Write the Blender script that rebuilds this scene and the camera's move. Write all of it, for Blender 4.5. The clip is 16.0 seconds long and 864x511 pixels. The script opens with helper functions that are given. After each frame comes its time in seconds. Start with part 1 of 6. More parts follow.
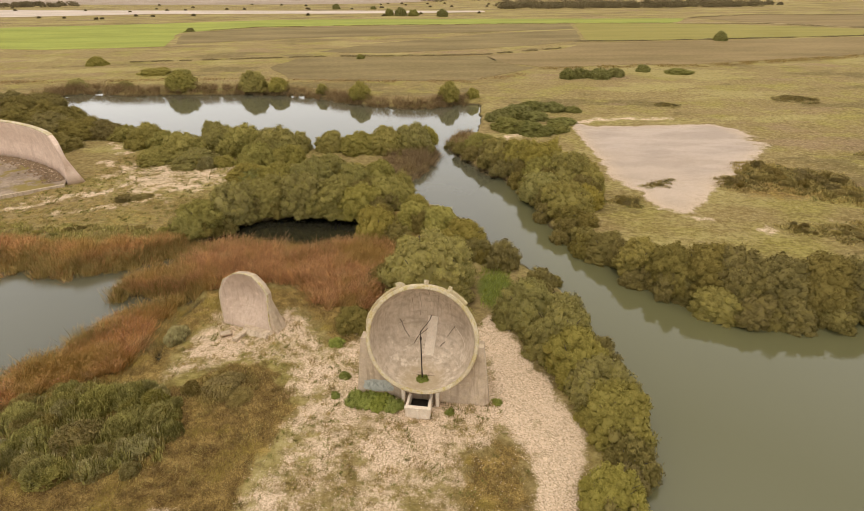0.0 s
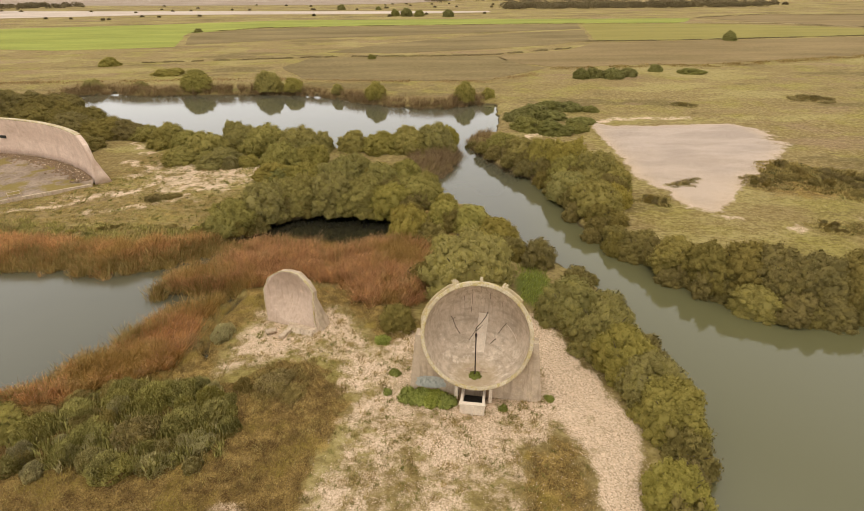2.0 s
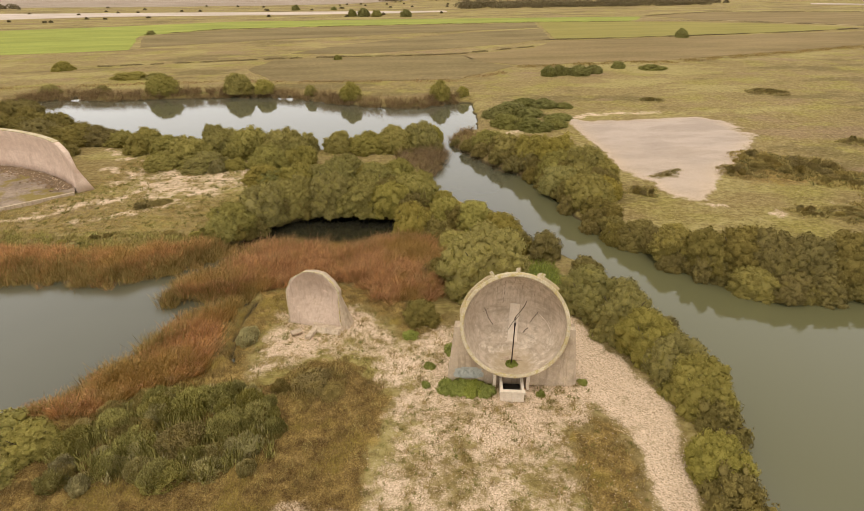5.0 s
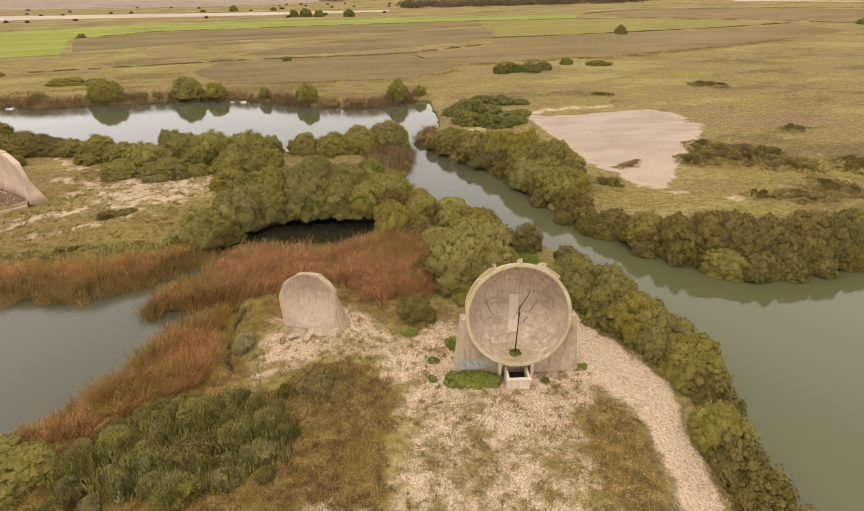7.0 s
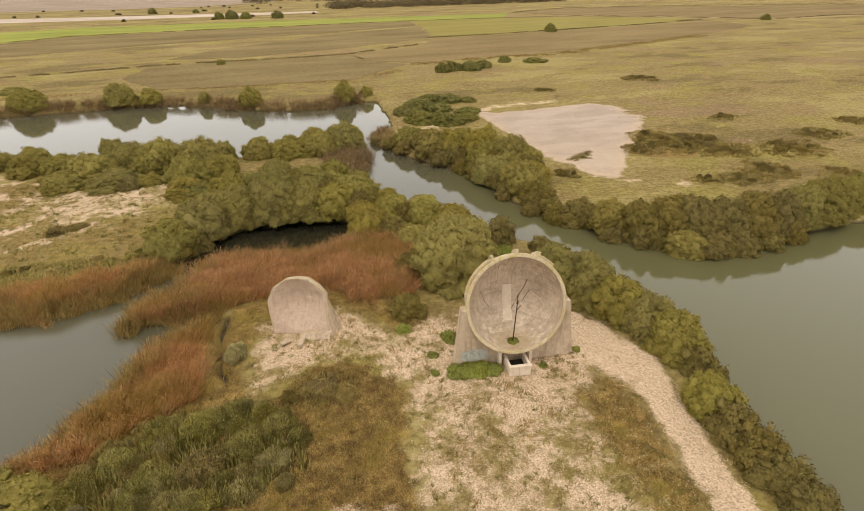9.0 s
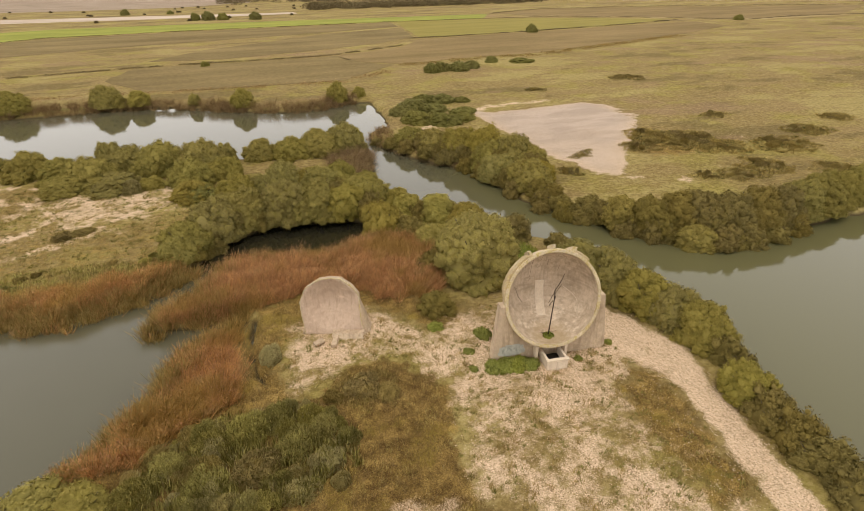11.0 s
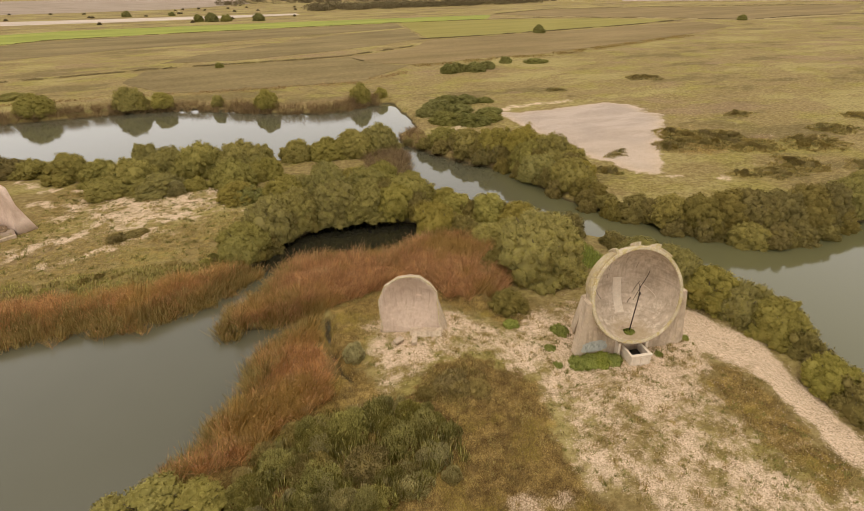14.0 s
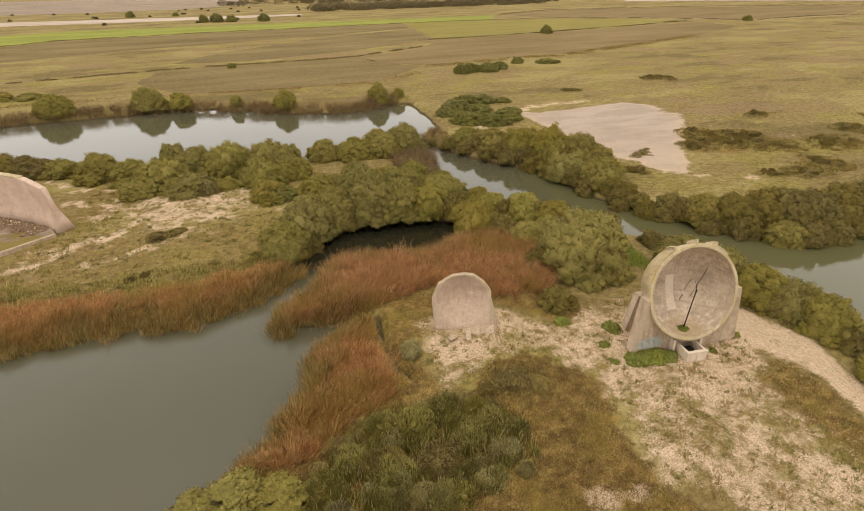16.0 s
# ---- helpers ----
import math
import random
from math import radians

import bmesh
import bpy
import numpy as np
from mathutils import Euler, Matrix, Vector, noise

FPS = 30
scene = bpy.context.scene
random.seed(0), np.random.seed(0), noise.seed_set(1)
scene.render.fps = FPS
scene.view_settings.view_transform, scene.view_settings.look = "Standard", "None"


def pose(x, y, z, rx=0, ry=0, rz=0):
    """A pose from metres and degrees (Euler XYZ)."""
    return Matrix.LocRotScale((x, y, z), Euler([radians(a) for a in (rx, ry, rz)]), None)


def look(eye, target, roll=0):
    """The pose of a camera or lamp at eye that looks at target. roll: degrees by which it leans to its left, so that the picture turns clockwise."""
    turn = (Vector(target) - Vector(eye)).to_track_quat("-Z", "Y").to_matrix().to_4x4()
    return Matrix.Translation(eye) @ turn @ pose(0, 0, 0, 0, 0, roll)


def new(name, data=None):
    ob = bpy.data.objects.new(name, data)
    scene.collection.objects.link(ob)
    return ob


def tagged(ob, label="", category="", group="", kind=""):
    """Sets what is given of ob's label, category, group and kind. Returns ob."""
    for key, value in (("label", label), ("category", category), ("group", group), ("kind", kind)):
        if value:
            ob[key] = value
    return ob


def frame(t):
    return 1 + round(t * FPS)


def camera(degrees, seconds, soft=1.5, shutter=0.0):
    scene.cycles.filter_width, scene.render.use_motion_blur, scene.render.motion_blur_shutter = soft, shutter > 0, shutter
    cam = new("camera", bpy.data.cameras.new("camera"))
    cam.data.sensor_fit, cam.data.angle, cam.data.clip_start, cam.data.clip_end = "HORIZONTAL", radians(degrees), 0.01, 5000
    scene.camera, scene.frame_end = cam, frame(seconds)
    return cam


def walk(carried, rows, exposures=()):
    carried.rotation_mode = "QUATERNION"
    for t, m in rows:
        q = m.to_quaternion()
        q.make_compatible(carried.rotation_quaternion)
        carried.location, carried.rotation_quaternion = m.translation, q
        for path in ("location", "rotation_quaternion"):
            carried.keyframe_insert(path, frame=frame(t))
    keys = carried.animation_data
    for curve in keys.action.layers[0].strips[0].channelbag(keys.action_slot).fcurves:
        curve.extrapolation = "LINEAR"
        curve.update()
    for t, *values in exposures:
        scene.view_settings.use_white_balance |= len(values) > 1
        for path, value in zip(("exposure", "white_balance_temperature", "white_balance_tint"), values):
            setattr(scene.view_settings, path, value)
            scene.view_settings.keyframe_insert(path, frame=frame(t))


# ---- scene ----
import itertools

cam = camera(76.8, 16.0, 0.7)
PATH = [
    (0, (-0.33, 0.184, 33.045), (-0.321, 1.966, 32.137), -0.5),
    (0.5, (-1.442, 0.075, 33.032), (-1.434, 1.858, 32.125), -0.6),
    (1, (-2.542, -0.027, 33.043), (-2.535, 1.756, 32.136), -0.6),
    (1.5, (-3.584, -0.127, 33.034), (-3.579, 1.656, 32.128), -0.6),
    (2, (-4.629, -0.219, 33.042), (-4.625, 1.564, 32.135), -0.6),
    (2.5, (-5.682, -0.319, 33.088), (-5.68, 1.464, 32.181), -0.7),
    (3, (-6.747, -0.527, 33.111), (-6.746, 1.256, 32.204), -0.7),
    (3.5, (-7.761, -0.726, 33.128), (-7.762, 1.057, 32.221), -0.7),
    (4, (-8.803, -0.884, 33.137), (-8.788, 0.899, 32.23), -0.7),
    (4.5, (-9.855, -0.991, 33.151), (-9.793, 0.79, 32.243), -0.7),
    (4.7, (-10.298, -1.017, 33.152), (-10.2, 0.762, 32.244), -0.7),
    (6.8, (-14.94, -1.093, 33.151), (-14.621, 0.657, 32.238), -0.9),
    (7, (-15.391, -1.09, 33.156), (-15.063, 0.659, 32.244), -0.9),
    (7.5, (-16.607, -0.996, 33.131), (-16.238, 0.745, 32.219), -0.9),
    (8, (-17.825, -0.855, 33.114), (-17.398, 0.872, 32.201), -0.9),
    (8.5, (-19.083, -0.726, 33.12), (-18.592, 0.984, 32.206), -1.0),
    (11, (-25.506, 0.701, 33.154), (-24.889, 2.37, 32.241), -1.0),
    (11.5, (-26.79, 1.09, 33.158), (-26.169, 2.758, 32.247), -1.0),
    (12, (-28.074, 1.469, 33.202), (-27.448, 3.136, 32.292), -1.1),
    (12.5, (-29.395, 1.839, 33.236), (-28.766, 3.505, 32.326), -1.0),
    (13, (-30.73, 2.229, 33.273), (-30.099, 3.894, 32.362), -1.0),
    (13.5, (-32.026, 2.609, 33.312), (-31.393, 4.273, 32.401), -1.1),
    (14, (-33.329, 3.015, 33.355), (-32.697, 4.68, 32.444), -1.1),
    (14.5, (-34.673, 3.409, 33.396), (-34.041, 5.074, 32.485), -1.2),
    (15, (-36.035, 3.775, 33.437), (-35.402, 5.439, 32.527), -1.1),
    (15.5, (-37.372, 4.1, 33.481), (-36.738, 5.764, 32.571), -1.1),
    (16, (-38.671, 4.441, 33.508), (-38.035, 6.105, 32.598), -1.1),
]
walk(cam, [(t, look(eye, target, roll)) for t, eye, target, roll in PATH],
     exposures=[(0.0, -0.68, 6500, 10), (4.5, -0.68, 6520, 10), (8.5, -0.70, 6600, 10.5), (11.0, -0.78, 6680, 11), (16.0, -0.81, 6700, 11)])

# ---- light: an overcast, slightly warm sky ----
SUN_ELEV, SUN_ROT = radians(70), radians(220)
world = bpy.data.worlds.new("overcast_sky")
scene.world = world
world.use_nodes = True
wn = world.node_tree
sky = wn.nodes.new("ShaderNodeTexSky")
sky.sky_type, sky.sun_disc, sky.sun_elevation, sky.sun_rotation = "NISHITA", False, SUN_ELEV, SUN_ROT
sky.dust_density, sky.air_density = 6.0, 1.0
veil = wn.nodes.new("ShaderNodeMixRGB")
veil.inputs[0].default_value = 0.86
# brighter cloud towards the horizon
up = wn.nodes.new("ShaderNodeTexCoord")
cut = wn.nodes.new("ShaderNodeSeparateXYZ")
wn.links.new(up.outputs["Generated"], cut.inputs[0])
cloud = wn.nodes.new("ShaderNodeValToRGB")
cloud.color_ramp.elements[0].position, cloud.color_ramp.elements[0].color = 0.16, (29.0, 28.0, 27.0, 1)
cloud.color_ramp.elements[1].position, cloud.color_ramp.elements[1].color = 1.0, (25.0, 23.0, 20.2, 1)
for at_, tone_ in ((0.45, (20.5, 19.5, 18.0, 1)), (0.64, (14.5, 13.4, 11.7, 1))):
    cloud.color_ramp.elements.new(at_).color = tone_
wn.links.new(cut.outputs[2], cloud.inputs[0])
wn.links.new(cloud.outputs[0], veil.inputs[2])
wn.links.new(sky.outputs[0], veil.inputs[1])
wn.links.new(veil.outputs[0], wn.nodes["Background"].inputs[0])
wn.nodes["Background"].inputs[1].default_value = 0.1
sun = new("sun", bpy.data.lights.new("sun", "SUN"))
sun.data.energy, sun.data.angle, sun.data.color = 1.5, radians(30), (1.0, 0.93, 0.83)
sun.matrix_world = pose(0, 0, 80, 20, 0, -40)


# ---- material helpers ----
def material(name, rough=0.9, spec=0.2):
    m = bpy.data.materials.new(name)
    m.use_nodes = True
    b = m.node_tree.nodes["Principled BSDF"]
    b.inputs["Roughness"].default_value = rough
    b.inputs["Specular IOR Level"].default_value = spec
    return m, m.node_tree, b


def node(nt, kind, **inputs):
    n = nt.nodes.new(kind)
    for k, v in inputs.items():
        n.inputs[k.replace("_", " ")].default_value = v
    return n


def where(nt, scale=(1, 1, 1), obj=False):
    """Coordinates in metres, stretched by scale."""
    tc = nt.nodes.new("ShaderNodeTexCoord" if obj else "ShaderNodeNewGeometry")
    mp = nt.nodes.new("ShaderNodeMapping")
    mp.inputs["Scale"].default_value = scale
    nt.links.new(tc.outputs["Object" if obj else "Position"], mp.inputs[0])
    return mp.outputs[0]


def grain(nt, vec, scale, detail=4, rough=0.55):
    n = node(nt, "ShaderNodeTexNoise", Scale=scale, Detail=detail, Roughness=rough)
    nt.links.new(vec, n.inputs["Vector"])
    return n.outputs["Fac"]


def ramp(nt, fac, *stops):
    r = nt.nodes.new("ShaderNodeValToRGB")
    el = r.color_ramp.elements
    for i, (p, c) in enumerate(stops):
        e = el[i] if i < 2 else el.new(p)
        e.position, e.color = p, (*c, 1) if len(c) == 3 else c
    nt.links.new(fac, r.inputs[0])
    return r.outputs[0]


def mix(nt, fac, a, b, blend="MIX"):
    n = nt.nodes.new("ShaderNodeMixRGB")
    n.blend_type = blend
    for i, v in enumerate((fac, a, b)):
        if isinstance(v, (int, float)):
            n.inputs[i].default_value = v
        elif isinstance(v, tuple):
            n.inputs[i].default_value = (*v, 1)
        else:
            nt.links.new(v, n.inputs[i])
    return n.outputs[0]


def calc(nt, op, a, b=0.0, c=0.0):
    n = nt.nodes.new("ShaderNodeMath")
    n.operation = op
    for i, v in enumerate((a, b, c)):
        if isinstance(v, (int, float)):
            n.inputs[i].default_value = v
        else:
            nt.links.new(v, n.inputs[i])
    return n.outputs[0]


def step(nt, fac, lo, hi):
    n = nt.nodes.new("ShaderNodeMapRange")
    n.interpolation_type = "SMOOTHSTEP"
    n.inputs["From Min"].default_value, n.inputs["From Max"].default_value = lo, hi
    nt.links.new(fac, n.inputs["Value"])
    return n.outputs[0]


def bump(nt, b, height, strength, distance):
    n = node(nt, "ShaderNodeBump", Strength=strength, Distance=distance)
    nt.links.new(height, n.inputs["Height"])
    nt.links.new(n.outputs[0], b.inputs["Normal"])


def colour(nt, b, c):
    nt.links.new(c, b.inputs["Base Color"])


# ---- materials ----
def make_ground():
    m, nt, b = material("ground_cover", 0.95, 0.1)
    p = where(nt)
    at = nt.nodes.new("ShaderNodeVertexColor")
    at.layer_name = "cover"
    sp = nt.nodes.new("ShaderNodeSeparateColor")
    nt.links.new(at.outputs[0], sp.inputs[0])
    stones, heath, lush, grey = sp.outputs[0], sp.outputs[1], sp.outputs[2], at.outputs[1]
    fine, mid, wide = grain(nt, p, 9.0, 4, 0.75), grain(nt, p, 0.9, 7, 0.72), grain(nt, p, 0.07, 5)
    tuft = grain(nt, where(nt, (0.85, 1.1, 1)), 0.8, 8, 0.75)
    streak = grain(nt, where(nt, (0.7, 1.2, 1)), 0.13, 9, 0.7)
    band = grain(nt, where(nt, (0.4, 1.0, 1)), 0.03, 8, 0.66)
    # dry rough grass in tussocks
    grass = ramp(nt, tuft, (0.34, (0.204, 0.144, 0.054)), (0.47, (0.270, 0.197, 0.077)), (0.54, (0.300, 0.226, 0.091)), (0.66, (0.357, 0.278, 0.129)))
    olive = ramp(nt, tuft, (0.34, (0.215, 0.176, 0.046)), (0.5, (0.30, 0.25, 0.068)), (0.66, (0.385, 0.325, 0.10)))
    grass = mix(nt, step(nt, wide, 0.46, 0.66), grass, olive)
    grass = mix(nt, calc(nt, "MULTIPLY", step(nt, band, 0.50, 0.62), 0.55), grass, mix(nt, tuft, (0.209, 0.144, 0.061), (0.400, 0.291, 0.144)))
    grass = mix(nt, calc(nt, "MULTIPLY", step(nt, streak, 0.54, 0.68), 0.4), grass, ramp(nt, tuft, (0.35, (0.14, 0.092, 0.036)), (0.65, (0.30, 0.215, 0.092))))
    patchy = grain(nt, where(nt, (0.5, 1.0, 1)), 0.036, 8, 0.70)
    grass = mix(nt, calc(nt, "MULTIPLY", step(nt, patchy, 0.53, 0.60), 0.85), grass, ramp(nt, tuft, (0.35, (0.125, 0.092, 0.036)), (0.65, (0.225, 0.168, 0.066))))
    grass = mix(nt, calc(nt, "MULTIPLY", step(nt, patchy, 0.48, 0.41), 0.75), grass, ramp(nt, tuft, (0.35, (0.315, 0.255, 0.085)), (0.65, (0.45, 0.375, 0.16))))
    ruddy = grain(nt, where(nt, (0.6, 1.0, 1)), 0.028, 6, 0.65)
    grass = mix(nt, calc(nt, "MULTIPLY", step(nt, ruddy, 0.56, 0.64), 0.7), grass, ramp(nt, tuft, (0.35, (0.23, 0.145, 0.075)), (0.65, (0.36, 0.25, 0.15))))
    tussock = grain(nt, where(nt, (0.8, 1.0, 1)), 1.9, 6, 0.7)
    grass = mix(nt, calc(nt, "MULTIPLY", step(nt, tussock, 0.52, 0.38), 0.5), grass, (0.135, 0.098, 0.036))
    grass = mix(nt, calc(nt, "MULTIPLY", step(nt, tussock, 0.52, 0.64), 0.4), grass, (0.46, 0.37, 0.17))
    # brown heath and moss
    brown = ramp(nt, calc(nt, "ADD", calc(nt, "MULTIPLY", fine, 0.5), calc(nt, "MULTIPLY", mid, 0.5)), (0.43, (0.105, 0.062, 0.020)), (0.5, (0.235, 0.156, 0.049)), (0.57, (0.40, 0.278, 0.094)))
    moss = grain(nt, p, 0.28, 5)
    brown = mix(nt, calc(nt, "MULTIPLY", step(nt, moss, 0.5, 0.66), 0.6), brown, mix(nt, fine, (0.17, 0.125, 0.02), (0.40, 0.31, 0.07)))
    cover = mix(nt, step(nt, calc(nt, "ADD", heath, calc(nt, "MULTIPLY", calc(nt, "SUBTRACT", mid, 0.5), 1.4)), 0.36, 0.64), grass, brown)
    green = ramp(nt, fine, (0.3, (0.09, 0.11, 0.02)), (0.7, (0.20, 0.22, 0.05)))
    cover = mix(nt, step(nt, calc(nt, "ADD", lush, calc(nt, "MULTIPLY", calc(nt, "SUBTRACT", mid, 0.5), 0.8)), 0.4, 0.7), cover, green)
    # shingle: pebbles
    vo = node(nt, "ShaderNodeTexVoronoi", Scale=11.0)
    nt.links.new(p, vo.inputs["Vector"])
    sv = nt.nodes.new("ShaderNodeSeparateColor")
    nt.links.new(vo.outputs["Color"], sv.inputs[0])
    peb = ramp(nt, sv.outputs[0], (0.0, (0.36, 0.252, 0.155)), (0.3, (0.625, 0.468, 0.315)), (0.8, (0.755, 0.582, 0.415)), (1.0, (0.88, 0.705, 0.53)))
    peb = mix(nt, calc(nt, "MULTIPLY", step(nt, mid, 0.52, 0.66), 0.4), peb, (0.44, 0.325, 0.20))
    drift = grain(nt, where(nt, (0.5, 1.4, 1)), 0.12, 5)
    stone_grey = mix(nt, step(nt, drift, 0.42, 0.62), (0.32, 0.274, 0.256), (0.45, 0.384, 0.352))
    stone_grey = mix(nt, 0.35, stone_grey, peb)
    peb = mix(nt, calc(nt, "MULTIPLY", grey, 1.0), peb, stone_grey)
    edge = calc(nt, "ADD", stones, calc(nt, "ADD", calc(nt, "MULTIPLY", calc(nt, "SUBTRACT", mid, 0.5), 1.7), calc(nt, "MULTIPLY", calc(nt, "SUBTRACT", fine, 0.5), 1.0)))
    edge = calc(nt, "ADD", edge, calc(nt, "MULTIPLY", calc(nt, "SUBTRACT", grain(nt, p, 0.33, 4), 0.5), 1.5))
    cover = mix(nt, step(nt, edge, 0.34, 0.80), cover, peb)
    # wet silt about the water line, its dark also painting the bank's shadow line
    z = nt.nodes.new("ShaderNodeSeparateXYZ")
    nt.links.new(p, z.inputs[0])
    cover = mix(nt, step(nt, z.outputs[2], 0.55, 0.05), cover, (0.085, 0.066, 0.034))
    colour(nt, b, cover)
    bump(nt, b, calc(nt, "ADD", calc(nt, "MULTIPLY", fine, 0.6), calc(nt, "ADD", mid, tuft)), 0.7, 0.3)
    return m


def make_field(name, dark, light, row=0.0):
    m, nt, b = material(name, 0.95, 0.1)
    p = where(nt, (0.25, 1.0, 1))
    n1, n2 = grain(nt, p, 0.05, 7, 0.7), grain(nt, where(nt), 0.7, 4, 0.75)
    c = ramp(nt, calc(nt, "ADD", calc(nt, "MULTIPLY", n1, 0.6), calc(nt, "MULTIPLY", n2, 0.4)), (0.40, dark), (0.60, light))
    colour(nt, b, c)
    return m


def make_water():
    m, nt, b = material("murky_water", 0.04, 0.5)
    b.inputs["IOR"].default_value = 1.66
    p = where(nt)
    # western base tone, its grey-blue partly standing in for reflected sky
    c = ramp(nt, grain(nt, p, 0.05, 3), (0.35, (0.088, 0.086, 0.056)), (0.65, (0.099, 0.096, 0.063)))
    # the eastern lagoon is lighter and greener
    xs = nt.nodes.new("ShaderNodeSeparateXYZ")
    nt.links.new(p, xs.inputs[0])
    c = mix(nt, step(nt, xs.outputs[0], 6.0, 18.0), c, (0.120, 0.116, 0.056))
    # clearer water in the sheltered pool, darkened further for the willows' shade and reflection
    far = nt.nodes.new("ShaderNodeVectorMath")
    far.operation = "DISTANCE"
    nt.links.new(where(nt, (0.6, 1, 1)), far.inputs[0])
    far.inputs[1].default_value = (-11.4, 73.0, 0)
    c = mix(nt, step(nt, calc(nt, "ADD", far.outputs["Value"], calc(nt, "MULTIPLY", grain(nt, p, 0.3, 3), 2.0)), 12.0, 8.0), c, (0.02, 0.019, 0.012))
    colour(nt, b, c)
    w = grain(nt, where(nt, (1, 0.6, 1)), 1.6, 3, 0.5)
    bump(nt, b, w, 0.06, 0.05)
    return m


def make_leaf(name, a, c, d, shift=0.35, alt=None, thin=0.3):
    """Leaves: each its own tone, each bush its own mean."""
    m, nt, b = material(name, 0.8, 0.12)
    g = nt.nodes.new("ShaderNodeNewGeometry")
    o = nt.nodes.new("ShaderNodeObjectInfo")
    leafc = ramp(nt, g.outputs["Random Per Island"], (0.0, a), (0.55, c), (1.0, d))
    hs = nt.nodes.new("ShaderNodeHueSaturation")
    r = o.outputs["Random"]
    nt.links.new(calc(nt, "ADD", calc(nt, "MULTIPLY", r, 0.010), 0.494), hs.inputs["Hue"])
    nt.links.new(calc(nt, "ADD", calc(nt, "MULTIPLY", calc(nt, "FRACT", calc(nt, "MULTIPLY", r, 7.3)), shift), 1 - shift * 0.5), hs.inputs["Value"])
    nt.links.new(calc(nt, "ADD", calc(nt, "MULTIPLY", calc(nt, "FRACT", calc(nt, "MULTIPLY", r, 3.7)), 0.14), 0.88), hs.inputs["Saturation"])
    nt.links.new(leafc, hs.inputs["Color"])
    clump = grain(nt, where(nt), 1.15, 3)
    c2 = mix(nt, calc(nt, "MULTIPLY", step(nt, clump, 0.46, 0.68), 0.55), hs.outputs[0], d)
    c2 = mix(nt, calc(nt, "MULTIPLY", step(nt, clump, 0.5, 0.3), 0.6), c2, tuple(v * 0.8 for v in a))
    if alt:
        drift = grain(nt, where(nt), 0.16, 4)
        c2 = mix(nt, calc(nt, "MULTIPLY", step(nt, drift, 0.47, 0.62), 0.75), c2, mix(nt, g.outputs["Random Per Island"], alt, tuple(v * 1.5 for v in alt)))
        c2 = mix(nt, calc(nt, "MULTIPLY", step(nt, grain(nt, where(nt), 0.45, 4), 0.55, 0.66), 0.5), c2, (0.54, 0.37, 0.175))
    colour(nt, b, c2)
    tr = nt.nodes.new("ShaderNodeBsdfTranslucent")
    nt.links.new(c2, tr.inputs["Color"])
    ms = nt.nodes.new("ShaderNodeMixShader")
    ms.inputs[0].default_value = thin
    nt.links.new(b.outputs[0], ms.inputs[1])
    nt.links.new(tr.outputs[0], ms.inputs[2])
    nt.links.new(ms.outputs[0], nt.nodes["Material Output"].inputs["Surface"])
    return m


def make_concrete(name, dark, light, stain, lichen=0.0, streaks=0.5, moss=0.0):
    m, nt, b = material(name, 0.92, 0.2)
    p = where(nt, obj=True)
    big, mid, fine = grain(nt, p, 0.35, 5, 0.6), grain(nt, p, 1.8, 5, 0.7), grain(nt, p, 14.0, 4, 0.7)
    c = ramp(nt, calc(nt, "ADD", calc(nt, "MULTIPLY", big, 0.6), calc(nt, "MULTIPLY", mid, 0.4)), (0.36, dark), (0.62, light))
    run = grain(nt, where(nt, (2.2, 2.2, 0.18), True), 1.3, 5, 0.65)
    c = mix(nt, calc(nt, "MULTIPLY", step(nt, run, 0.48, 0.70), streaks), c, stain)
    c = mix(nt, calc(nt, "MULTIPLY", step(nt, mid, 0.58, 0.7), 0.6), c, tuple(min(0.8, v * 1.15) for v in light))
    lines = grain(nt, where(nt, (0.12, 0.12, 3.2), True), 1.4, 3, 0.5)
    c = mix(nt, calc(nt, "MULTIPLY", step(nt, lines, 0.55, 0.68), 0.35), c, dark)
    c = mix(nt, calc(nt, "MULTIPLY", step(nt, grain(nt, p, 0.6, 6, 0.7), 0.48, 0.68), 0.45), c, stain)
    c = mix(nt, calc(nt, "MULTIPLY", step(nt, grain(nt, p, 2.6, 6, 0.8), 0.61, 0.68), 0.5), c, tuple(min(0.8, v * 1.35) for v in light))
    if lichen:
        c = mix(nt, calc(nt, "MULTIPLY", step(nt, calc(nt, "ADD", calc(nt, "MULTIPLY", mid, 0.6), calc(nt, "MULTIPLY", fine, 0.4)), 0.46, 0.6), lichen), c, (0.46, 0.345, 0.09))
    c = mix(nt, calc(nt, "MULTIPLY", step(nt, fine, 0.35, 0.75), 0.25), c, (0.12, 0.1, 0.08))
    if moss:
        c = mix(nt, calc(nt, "MULTIPLY", step(nt, grain(nt, where(nt), 0.22, 5, 0.6), 0.48, 0.58), moss), c, mix(nt, fine, (0.17, 0.128, 0.025), (0.28, 0.21, 0.05)))
    colour(nt, b, c)
    bump(nt, b, calc(nt, "ADD", mid, fine), 0.35, 0.03)
    return m


